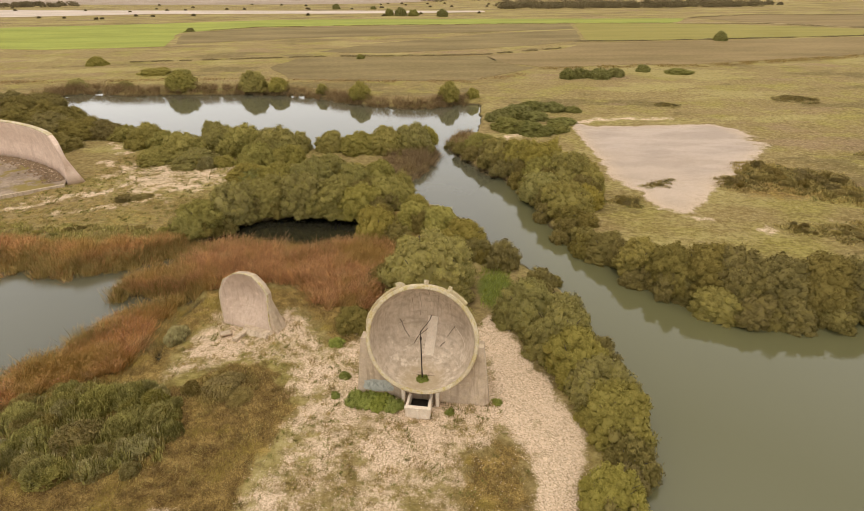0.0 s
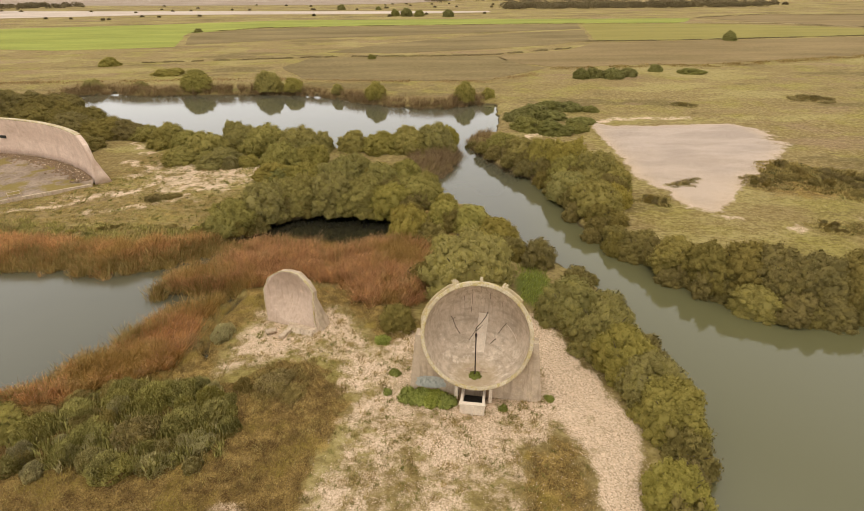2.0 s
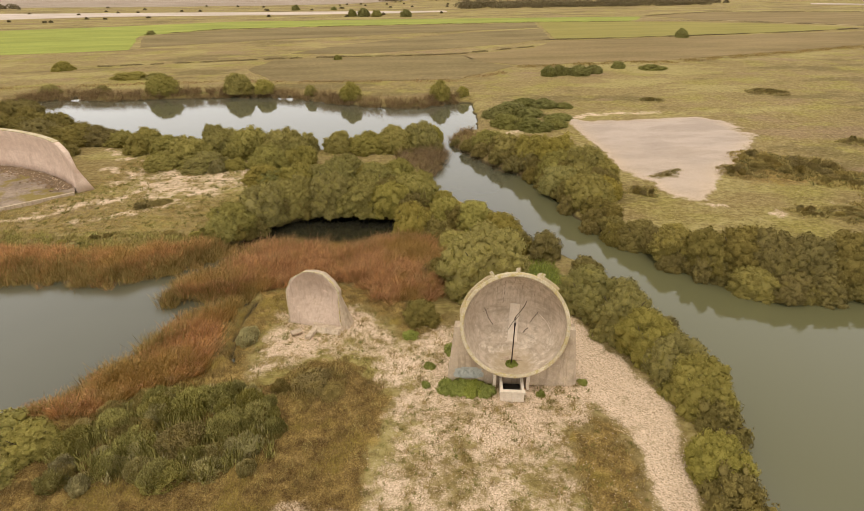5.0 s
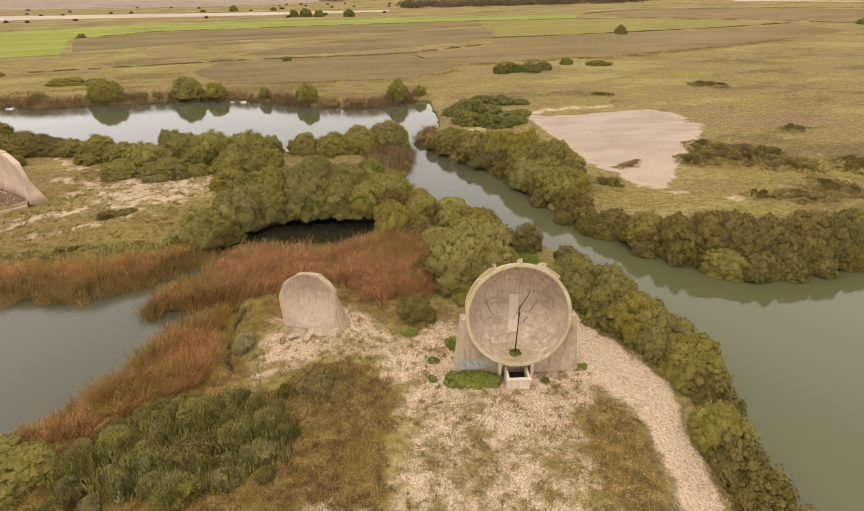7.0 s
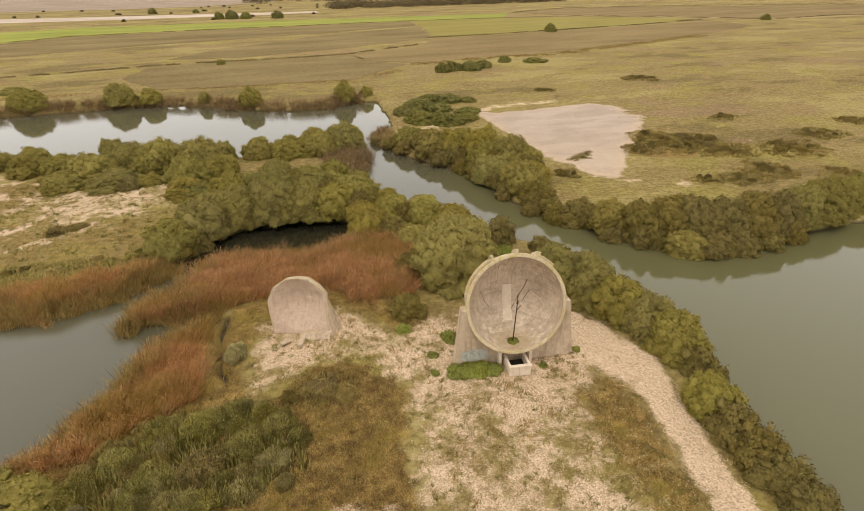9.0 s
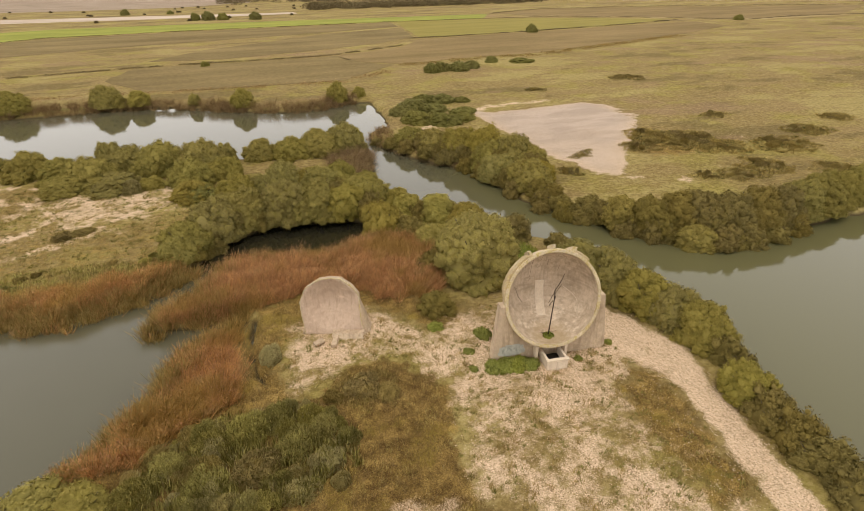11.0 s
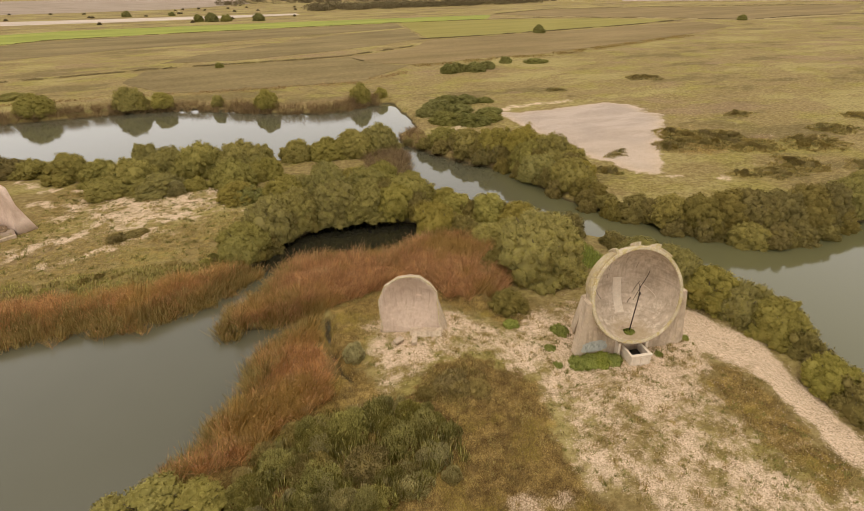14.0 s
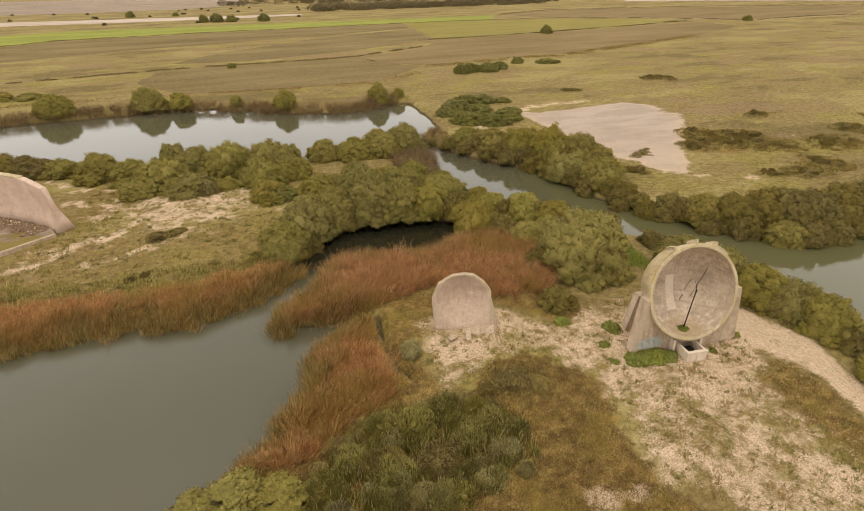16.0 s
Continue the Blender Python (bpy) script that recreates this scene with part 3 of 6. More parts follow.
lush = np.maximum(soft(2.2 - np.hypot((GX - 7.3), (GY - 54) * 0.45), 2.0), 0.3 * soft(1.5 - np.hypot(GX + 13, GY - 47.5), 2.0))
lush = np.maximum(lush, 0.55 * soft(2.0 - np.abs(shore(GX, GY) - 2.5), 2.0) * (GX < -28) * (GY > 58))
bald = wobble(GX, GY, 5.0, 8)
stones = np.clip(stones - 0.12 * np.clip(bald, 0, 1) * (distance(GX, GY, PATHWAY) < -0.5), 0, 1.2)
layer = me.color_attributes.new("cover", "FLOAT_COLOR", "POINT")
layer.data.foreach_set("color", np.stack([stones, heath, lush, soft(gravel, 5) * (0.7 + 0.3 * soft(GY - 96 + 4 * wobble(GX, GY, 14.0, 16), 16))], -1).astype(np.float32).ravel())
tagged(new("ground", me), "rough marsh grassland with pale shingle and brown heath", "ground", kind="structure")

wx, wy = np.meshgrid(np.linspace(-150, 95, 50), np.linspace(-30, 190, 50))
widx = np.arange(2500).reshape(50, 50)
wq = np.stack([widx[:-1, :-1], widx[:-1, 1:], widx[1:, 1:], widx[1:, :-1]], -1).reshape(-1, 4)
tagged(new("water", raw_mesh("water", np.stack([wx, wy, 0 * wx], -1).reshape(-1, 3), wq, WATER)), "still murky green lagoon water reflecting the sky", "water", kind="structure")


# ---- far fields ----
def field(name, corners, mat, label, lift=0.07):
    bm = bmesh.new()
    rnd = random.Random(len(label) + int(corners[0][0]))
    edge = []
    for (x0, y0), (x1, y1) in zip(corners, corners[1:] + corners[:1]):
        k = max(1, int(math.hypot(x1 - x0, y1 - y0) / 7)) if lift < 0.1 else 1
        edge += [(x0 + (x1 - x0) * i / k + rnd.uniform(-1, 1) * (i > 0) * 0.7, y0 + (y1 - y0) * i / k + rnd.uniform(-1, 1) * (i > 0) * 0.7) for i in range(k)]
    top = [bm.verts.new((x, y, ground_at(x, y) + lift)) for x, y in edge]
    f = bm.faces.new(top)
    low = bmesh.ops.extrude_face_region(bm, geom=[f])
    bmesh.ops.translate(bm, verts=[v for v in low["geom"] if isinstance(v, bmesh.types.BMVert)], vec=(0, 0, -lift - 0.3))
    me = bpy.data.meshes.new(name)
    bmesh.ops.recalc_face_normals(bm, faces=bm.faces)
    bm.to_mesh(me)
    bm.free()
    me.materials.append(mat)
    return tagged(new(name, me), label, "field", kind="structure")


GREEN_CROP = make_field("green_crop", (0.215, 0.235, 0.045), (0.33, 0.345, 0.07))
YELLOW_CROP = make_field("yellow_crop", (0.226, 0.193, 0.048), (0.304, 0.257, 0.074))
PLOUGHED = make_field("ploughed_soil", (0.148, 0.109, 0.045), (0.270, 0.204, 0.091))
STUBBLE = make_field("stubble", (0.183, 0.131, 0.054), (0.287, 0.209, 0.096))
PALE = make_field("pale_grass", (0.30, 0.225, 0.105), (0.46, 0.36, 0.19))
BEACH = make_field("far_shingle", (0.42, 0.34, 0.27), (0.62, 0.52, 0.44))
COAST = make_field("coast_shingle", (0.25, 0.19, 0.135), (0.40, 0.32, 0.25))
field("field", [(-420, 330), (-236, 312), (-201, 303), (-142, 314), (-168, 398), (-128, 440), (-38, 452), (108, 452), (186, 441), (214, 492), (139, 500), (4, 515), (-134, 520), (-206, 490), (-290, 465), (-420, 440)], GREEN_CROP, "bright green level crop field")
field("field", [(-165, 398), (-128, 430), (-38, 442), (108, 447), (100, 402), (40, 386), (-32, 364), (-80, 352), (-140, 324)], PLOUGHED, "olive-brown ploughed field below the green crop")
field("field", [(99, 394), (86, 326), (56, 303), (19, 288), (-22, 276), (-54, 282), (-30, 318), (18, 352), (42, 374)], PLOUGHED, "brown ploughed field with a pale grass margin")
field("field", [(-58, 262), (12, 261), (26, 263), (32, 238), (42, 224), (30, 212), (16, 196), (-22, 197), (-50, 203), (-64, 232)], PLOUGHED, "brown rough ploughed field behind the pond")
field("field", [(112, 452), (204, 432), (262, 400), (296, 356), (246, 337), (171, 327), (101, 321), (88, 322)], YELLOW_CROP, "yellow-green ripening crop field")
field("field", [(86, 316), (101, 315), (169, 321), (244, 330), (300, 330), (290, 292), (220, 262), (150, 241), (106, 229), (84, 230), (45, 225), (30, 241), (26, 262), (66, 284)], STUBBLE, "reddish brown stubble field")
field("field", [(220, 500), (300, 532), (370, 515), (580, 400), (450, 330), (340, 330), (310, 372), (250, 428)], STUBBLE, "pale brown stubble field beyond a track")
for a, c, w in (((186, 446), (250, 436), 7), ((250, 436), (312, 366), 6), ((312, 366), (338, 326), 6), ((338, 326), (460, 322), 8)):
    n = (Vector((*c, 0)) - Vector((*a, 0))).normalized().cross(Vector((0, 0, 1))) * w / 2
    field("track", [(a[0] + n.x, a[1] + n.y), (c[0] + n.x, c[1] + n.y), (c[0] - n.x, c[1] - n.y), (a[0] - n.x, a[1] - n.y)], PALE, "pale farm track between fields", 0.13)
field("shingle_bank", [(-1200, 640), (-432, 596), (-286, 632), (-129, 613), (-105, 608), (2, 606), (60, 615), (60, 640), (2, 648), (-140, 672), (-400, 720), (-1200, 900)], BEACH, "pale shingle bank across the marsh")
field("shingle_bank", [(-1800, 1000), (-790, 980), (-385, 868), (-174, 845), (-60, 850), (40, 960), (40, 1500), (-1800, 1700)], COAST, "wide pale shingle beach at the coast")


field("shingle_bank", [(480, 640), (600, 530), (700, 425), (712, 432), (610, 542), (490, 655)], BEACH, "bright pale strip on the far coast", 0.6)


# ---- plants ----
def leaves(rng, centre, out, length, width, up=0.5, loose=0.5):
    """Lozenge leaves at centre: they grow upward along the surface and face outward."""
    n = len(centre)
    face = out + rng.normal(0, loose, (n, 3))
    ax = rng.normal(0, 0.6, (n, 3)) + np.array([0, 0, up]) + out * 0.35
    ax -= face * (np.sum(ax * face, 1) / np.sum(face * face, 1))[:, None] * 0.8
    ax /= np.linalg.norm(ax, axis=1)[:, None]
    sd = np.cross(ax, face)
    sd /= np.linalg.norm(sd, axis=1)[:, None] + 1e-9
    l, w = length * rng.uniform(0.7, 1.3, (n, 1)), width * rng.uniform(0.7, 1.3, (n, 1))
    nrm = np.cross(ax, sd)
    v = np.stack([centre, centre + ax * l * 0.5 + sd * w * 0.5 + nrm * w * 0.12, centre + ax * l, centre + ax * l * 0.5 - sd * w * 0.5 + nrm * w * 0.12], 1)
    return v.reshape(-1, 3), np.arange(4 * n).reshape(n, 4)


def dome_points(rng, n, jitter=0.5):
    """Directions spread evenly over the upper half, a little below the middle too."""
    k = np.arange(n) + 0.5
    z = -0.12 + 1.12 * (k + rng.uniform(-jitter, jitter, n)) / n
    a = k * 2.39996 + rng.uniform(-0.35, 0.35, n)
    z = np.clip(z, -0.12, 0.995)
    return np.stack([np.sqrt(1 - z * z) * np.cos(a), np.sqrt(1 - z * z) * np.sin(a), z], 1)


def unit(v):
    return v / (np.linalg.norm(v, axis=-1, keepdims=True) + 1e-9)


def ball():
    """Corners and triangles of an icosahedron."""
    g = (1 + 5 ** 0.5) / 2
    v = np.array([c for i in (-1, 1) for j in (-g, g) for c in ((0, i, j), (i, j, 0), (j, 0, i))], float)
    f = [t for t in itertools.combinations(range(12), 3) if all(abs(np.linalg.norm(v[p] - v[q]) - 2) < 0.01 for p, q in itertools.combinations(t, 2))]
    f = [t if np.dot(np.cross(v[t[1]] - v[t[0]], v[t[2]] - v[t[0]]), v[t[0]]) > 0 else (t[0], t[2], t[1]) for t in f]
    return unit(v), np.array(f)


BALL_V, BALL_F = ball()


def outward(v, f, n):
    """Turn each leaf over where it faces against the normals it is shaded by."""
    own = np.cross(v[f[:, 1]] - v[f[:, 0]], v[f[:, 2]] - v[f[:, 0]])
    return np.where((np.sum(own * n[f[:, 0]], 1) < 0)[:, None], f[:, ::-1], f)


def swelling(rng, lobes, lobe):
    """A dome of overlapping rounded lobes, as a function that gives its reach and the way it faces."""
    ld = unit(dome_points(rng, lobes) + rng.normal(0, 0.12, (lobes, 3)))
    lr = lobe * rng.uniform(0.75, 1.25, lobes)
    lc = ld * (rng.uniform(0.86, 1.04, lobes) - lr)[:, None]

    def reach(q):
        along = q @ lc.T
        hit = along ** 2 - np.sum(lc ** 2, 1) + lr ** 2
        r = np.where(hit > 0, along + np.sqrt(np.maximum(hit, 0)), 0)
        own, far = np.argmax(r, 1), r.max(1)
        far = np.maximum(far, 0.62)
        return far, unit(q * far[:, None] - lc[own] * 0.75)
    return reach


def crown_mesh(name, seed, R, H, n, puff, length, width, mat, up=0.5, lobe=0.42, lobes=13):
    """A bushy crown: a lumpy dome set all over with small round clumps, each thick with leaves."""
    rng = np.random.RandomState(seed)
    size = np.array([R, R, H])
    reach = swelling(rng, lobes, lobe)
    count = int(2.0 * math.pi * R * (R + H) / 2 / (puff * puff * 2.0))
    q = dome_points(rng, count, 0.9)
    far, out = reach(q)
    pr = puff * rng.choice([0.55, 0.8, 1.0, 1.45], count) * rng.uniform(0.85, 1.2, count)
    pc = q * size * far[:, None] - out * (puff * rng.uniform(0.45, 1.25, count))[:, None]
    pc[:, 2] = np.maximum(pc[:, 2], 0.05)
    out = unit(out / size * R)
    pick = rng.choice(count, n, p=pr ** 2 / np.sum(pr ** 2))
    e = unit(rng.normal(0, 0.75, (n, 3)) + out[pick] * 0.75 + np.array([0, 0, 0.45]))
    e = unit(np.column_stack([e[:, :2], np.maximum(e[:, 2], -0.25)]))
    p = pc[pick] + e * (pr[pick] * np.where(rng.rand(n) < 0.9, rng.uniform(0.7, 1.0, n), rng.uniform(1.0, 1.3, n)))[:, None]
    p[:, 2] = np.maximum(p[:, 2], 0.03)
    v1, f1 = leaves(rng, p, e, length, width, up, 0.32)
    n1 = np.repeat(e * 0.85 + out[pick] * 0.3 + np.array([0, 0, 0.12]) + rng.normal(0, 0.12, (n, 3)), 4, 0)
    f1 = outward(v1, f1, n1)
    # the closed clumps under the leaves
    shape = BALL_V[None] * (pr * 0.72)[:, None, None] * rng.uniform(0.75, 1.15, (count, 12, 1))
    v2 = (pc[:, None] + shape).reshape(-1, 3)
    v2[:, 2] = np.maximum(v2[:, 2], -0.03)
    n2 = (BALL_V[None] * 0.85 + out[:, None] * 0.3 + np.array([0, 0, 0.12])).reshape(-1, 3)
    f2 = (np.arange(count)[:, None, None] * 12 + BALL_F).reshape(-1, 3)
    f2 = np.column_stack([f2, f2[:, 2]])
    # the closed inside of the bush
    across, rise = 30, 10
    th, el = np.meshgrid(np.arange(across) * 2 * math.pi / across, np.linspace(-0.12, 1.53, rise + 1))
    q3 = np.stack([np.cos(el) * np.cos(th), np.cos(el) * np.sin(th), np.sin(el)], -1).reshape(-1, 3)
    far3, out3 = reach(q3)
    v3 = q3 * size * far3[:, None] - out3 * puff * 1.15
    v3[:, 2] = np.maximum(v3[:, 2], -0.02)
    ci = np.arange(across * (rise + 1)).reshape(rise + 1, across)
    nx_ = np.roll(ci, -1, 1)
    f3 = np.stack([ci[:-1], nx_[:-1], nx_[1:], ci[1:]], -1).reshape(-1, 4)
    tri = np.concatenate([f1[:, (0, 1, 2)], f1[:, (0, 2, 3)], f2[:, :3] + len(v1), f3[:, (0, 1, 2)] + len(v1) + len(v2), f3[:, (0, 2, 3)] + len(v1) + len(v2)])
    return raw_mesh(name, np.concatenate([v1, v2, v3]), tri, mat, True, np.concatenate([n1, n2, out3]))


def shoots_mesh(name, seed, R, H, n, length, width, mat, tall=0.55, each=11):
    """Low scrub of upright feathery shoots over a lumpy dome: n shoots, each with small leaves up its stem."""
    rng = np.random.RandomState(seed)
    size = np.array([R, R, H])
    reach = swelling(rng, 9, 0.42)
    q = dome_points(rng, n, 0.9)
    q = q[q[:, 2] > 0.03]
    n = len(q)
    far, out = reach(q)
    rise = tall * (0.4 + 0.6 * np.sqrt(q[:, 2])) * rng.uniform(0.45, 1.25, n) * (0.8 + 0.35 * np.sin(q[:, 0] * 5 + seed) * np.cos(q[:, 1] * 4 - seed))
    way = unit(np.array([0.18, 0.1, 1.0]) + out * np.array([0.55, 0.55, 0.2]) + rng.normal(0, 0.16, (n, 3)))
    foot = q * size * far[:, None] - way * (rise * 0.75)[:, None]
    foot[:, 2] = np.maximum(foot[:, 2], 0.0)
    u = np.tile(np.linspace(0.25, 1.0, each), n)
    own = np.repeat(np.arange(n), each)
    a = rng.uniform(0, 6.283, n * each)
    side = np.stack([np.cos(a), np.sin(a), 0 * a], 1)
    ax = unit(way[own] * 1.0 + side * (0.75 - 0.45 * u)[:, None])
    face = unit(side + rng.normal(0, 0.25, side.shape) + np.array([0, 0, 0.5]))
    sd = unit(np.cross(ax, face))
    c = foot[own] + way[own] * (rise[own] * u)[:, None]
    l = (length * rng.uniform(0.7, 1.3, len(u)) * (1.15 - 0.5 * u))[:, None]
    w = width * rng.uniform(0.7, 1.3, (len(u), 1)) / 2
    v1 = np.stack([c, c + ax * l * 0.5 + sd * w, c + ax * l, c + ax * l * 0.5 - sd * w], 1).reshape(-1, 3)
    f1 = np.arange(len(v1)).reshape(-1, 4)
    n1 = np.repeat(side * 0.35 + out[own] * 0.2 + np.array([0, 0, 0.85]) + rng.normal(0, 0.1, side.shape), 4, 0)
    f1 = outward(v1, f1, n1)
    across, up = 26, 8
    th, el = np.meshgrid(np.arange(across) * 2 * math.pi / across, np.linspace(-0.12, 1.53, up + 1))
    q3 = np.stack([np.cos(el) * np.cos(th), np.cos(el) * np.sin(th), np.sin(el)], -1).reshape(-1, 3)
    far3, out3 = reach(q3)
    v3 = q3 * size * far3[:, None] * 0.92 - out3 * tall * 0.7
    v3[:, 2] = np.maximum(v3[:, 2], -0.02)
    ci = np.arange(across * (up + 1)).reshape(up + 1, across)
    nx_ = np.roll(ci, -1, 1)
    f3 = np.stack([ci[:-1], nx_[:-1], nx_[1:], ci[1:]], -1).reshape(-1, 4)
    return raw_mesh(name, np.concatenate([v1, v3]), np.concatenate([f1, f3 + len(v1)]), mat, True, np.concatenate([n1, out3]))


def stems_mesh(name, seed, R, H):
    rng = random.Random(seed)
    bm = bmesh.new()
    for i in range(7):
        a, lean = rng.uniform(0, 6.283), rng.uniform(0.15, 0.6)
        p0 = Vector((0.2 * math.cos(a), 0.2 * math.sin(a), -0.1))
        p1 = p0 + Vector((math.cos(a) * lean * R * 0.5, math.sin(a) * lean * R * 0.5, H * 0.4))
        p2 = p1 + Vector((math.cos(a) * lean * R * 0.6, math.sin(a) * lean * R * 0.6, H * 0.35))
        tube(bm, p0, p1, 0.03 * R, 0.02 * R, 6)
        tube(bm, p1, p2, 0.02 * R, 0.006 * R, 6)
        for j in range(2):
            b = a + rng.uniform(-1, 1)
            tube(bm, p1, p1 + Vector((math.cos(b) * R * 0.35, math.sin(b) * R * 0.35, H * 0.25)), 0.012 * R, 0.004 * R, 5)
    me = bpy.data.meshes.new(name)
    bm.to_mesh(me)
    bm.free()
    me.materials.append(BARK)
    return me


KINDS = {}


def kind(key, R, H, n, puff, length, width, mat, up=0.5, seeds=(1, 2, 3), lobe=0.42, lobes=13):
    KINDS[key] = (R, H, [(crown_mesh("crown", s * 17 + len(key), R, H, n, puff, length, width, mat, up, lobe, lobes), stems_mesh("trunk", s, R, H)) for s in seeds])


def shoots(key, R, H, n, length, width, mat, seeds, tall=0.55, each=11):
    KINDS[key] = (R, H, [(shoots_mesh("crown", s * 13 + len(key), R, H, n, length, width, mat, tall, each), stems_mesh("trunk", s, R, H)) for s in seeds])


kind("large", 5.2, 7.0, 15000, 0.50, 0.25, 0.125, WILLOW, lobe=0.36, lobes=20)
kind("large_yellow", 5.2, 7.0, 15000, 0.50, 0.25, 0.125, WILLOW_YELLOW, seeds=(4, 5), lobe=0.36, lobes=20)
kind("medium", 3.6, 4.9, 7500, 0.42, 0.22, 0.115, WILLOW, seeds=(1, 2, 3, 4), lobes=15)
kind("medium_yellow", 3.6, 4.9, 7500, 0.42, 0.22, 0.115, WILLOW_YELLOW, seeds=(6, 7), lobes=15)
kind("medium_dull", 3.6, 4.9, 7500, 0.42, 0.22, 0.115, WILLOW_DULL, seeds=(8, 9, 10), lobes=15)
kind("large_pale", 5.2, 7.0, 18000, 0.52, 0.25, 0.125, WILLOW_PALE, seeds=(6, 7), lobe=0.36, lobes=20)
kind("medium_pale", 3.6, 4.9, 7500, 0.38, 0.22, 0.115, WILLOW_PALE, seeds=(11, 12), lobes=15)
kind("small_pale", 2.1, 2.5, 3800, 0.31, 0.18, 0.09, WILLOW_PALE, seeds=(6, 7), lobes=11)
kind("small", 2.1, 2.5, 3800, 0.31, 0.18, 0.09, WILLOW_DULL, seeds=(1, 2, 3), lobes=11)
kind("far", 4.4, 5.4, 7200, 0.48, 0.25, 0.135, WILLOW, seeds=(1, 2, 3))
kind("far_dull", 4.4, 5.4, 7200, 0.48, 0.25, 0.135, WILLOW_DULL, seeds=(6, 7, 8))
kind("far_yellow", 4.4, 5.4, 7200, 0.48, 0.25, 0.135, WILLOW_YELLOW, seeds=(4, 5))
shoots("grey", 2.2, 1.5, 1050, 0.22, 0.07, GREY_LEAF, (1, 2, 3), 0.8, 9)
shoots("grey_pale", 2.2, 1.5, 1050, 0.20, 0.065, PALE_LEAF, (4, 5), 0.65, 9)
shoots("scrub_yellow", 2.2, 1.5, 1500, 0.20, 0.08, MOUND, (6, 7), 0.45, 8)
kind("dark", 3.0, 3.0, 4500, 0.34, 0.2, 0.12, GORSE, seeds=(1, 2))
shoots("mound", 3.0, 1.0, 900, 0.26, 0.12, MOUND, (1, 2), 0.35, 6)
kind("bramble", 1.5, 0.6, 2200, 0.16, 0.15, 0.12, BRAMBLE, 0.3, seeds=(1, 2))
LAYOUT = random.Random(11)


def bush(name, key, x, y, R, H, label, group):
    R0, H0, meshes = KINDS[key]
    crown, stems = LAYOUT.choice(meshes)
    squash = LAYOUT.uniform(0.85, 1.18)
    e = new(name)
    e.empty_display_size = 0.2
    e.matrix_basis = pose(x, y, max(ground_at(x, y), 0.0) - 0.08, 0, 0, LAYOUT.uniform(0, 360)) @ Matrix.Diagonal((R / R0 * squash, R / R0 / squash, H / H0, 1))
    if key in ("large", "large_yellow", "large_pale", "medium", "medium_yellow", "medium_dull", "medium_pale", "small", "small_pale", "dark"):
        child("trunk", stems, e)
    child("crown", crown, e)
    return tagged(e, label, "bush", group)


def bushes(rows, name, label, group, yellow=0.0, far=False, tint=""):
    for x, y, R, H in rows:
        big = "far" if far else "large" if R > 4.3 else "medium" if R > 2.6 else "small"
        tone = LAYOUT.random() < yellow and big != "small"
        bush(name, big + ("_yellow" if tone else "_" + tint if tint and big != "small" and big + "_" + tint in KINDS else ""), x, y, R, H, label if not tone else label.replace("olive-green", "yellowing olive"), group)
    # lower growth that closes the row between neighbours
    for i, (x, y, R, H) in enumerate(rows):
        for x2, y2, R2, H2 in rows[i + 1:]:
            gap = math.hypot(x2 - x, y2 - y)
            if 0.55 * (R + R2) < gap < 1.15 * (R + R2) and LAYOUT.random() < 0.35:
                k = LAYOUT.uniform(0.4, 0.6)
                bush(name, "far_dull" if far and tint else "far" if far else "small", x + (x2 - x) * k + LAYOUT.uniform(-0.8, 0.8), y + (y2 - y) * k + LAYOUT.uniform(-0.8, 0.8), 0.33 * (R + R2), 0.36 * (H + H2), label, group)


ISLAND = [(-8.1, 46.6, 2.3, 2.2), (-0.3, 53.4, 6.2, 7.5), (-5.4, 55.0, 2.4, 3.0), (-7.4, 68.9, 3.4, 5.2), (8.8, 60.2, 2.4, 3.4), (4.3, 66.3, 3.2, 3.9), (1.3, 70.2, 3.4, 4.0), (12.7, 55.6, 2.1, 2.2), (-2.5, 73, 3.2, 3.7), (-2.6, 62.0, 3.0, 3.4), (1.2, 62.5, 3.0, 3.4), (-4.6, 66.5, 2.6, 3.2), (5.6, 62.4, 2.2, 2.6), (14.2, 57.2, 1.4, 1.2)]
bushes(ISLAND, "willow_bush", "dense olive-green willow bush on the island behind the concrete dish", "willows on the island", 0.1, tint="pale")
PATHSIDE = [(9.3, 47.2, 3.5, 5.0), (11.6, 43.2, 3.4, 4.8), (12.4, 39.3, 3.3, 4.6), (13.6, 36.0, 3.0, 4.3), (13.9, 32.4, 2.9, 4.2), (14.2, 29.6, 2.3, 3.4), (11.4, 25.2, 2.5, 3.0), (10.9, 22.3, 2.3, 2.9), (10.6, 19.6, 2.3, 2.8), (10.2, 17.2, 2.1, 2.6), (9.8, 14.8, 2.1, 2.6), (13.0, 27.4, 1.6, 1.9), (14.6, 41.2, 2.3, 3.2), (12.6, 46.8, 2.8, 4.0), (11.0, 50.0, 2.4, 3.4)]
bushes([(x + 0.4, y, R * 1.08, H * 1.03) for x, y, R, H in PATHSIDE], "willow_bush", "rounded olive-green willow bush between shingle path and channel", "willows along the path", 0.0)
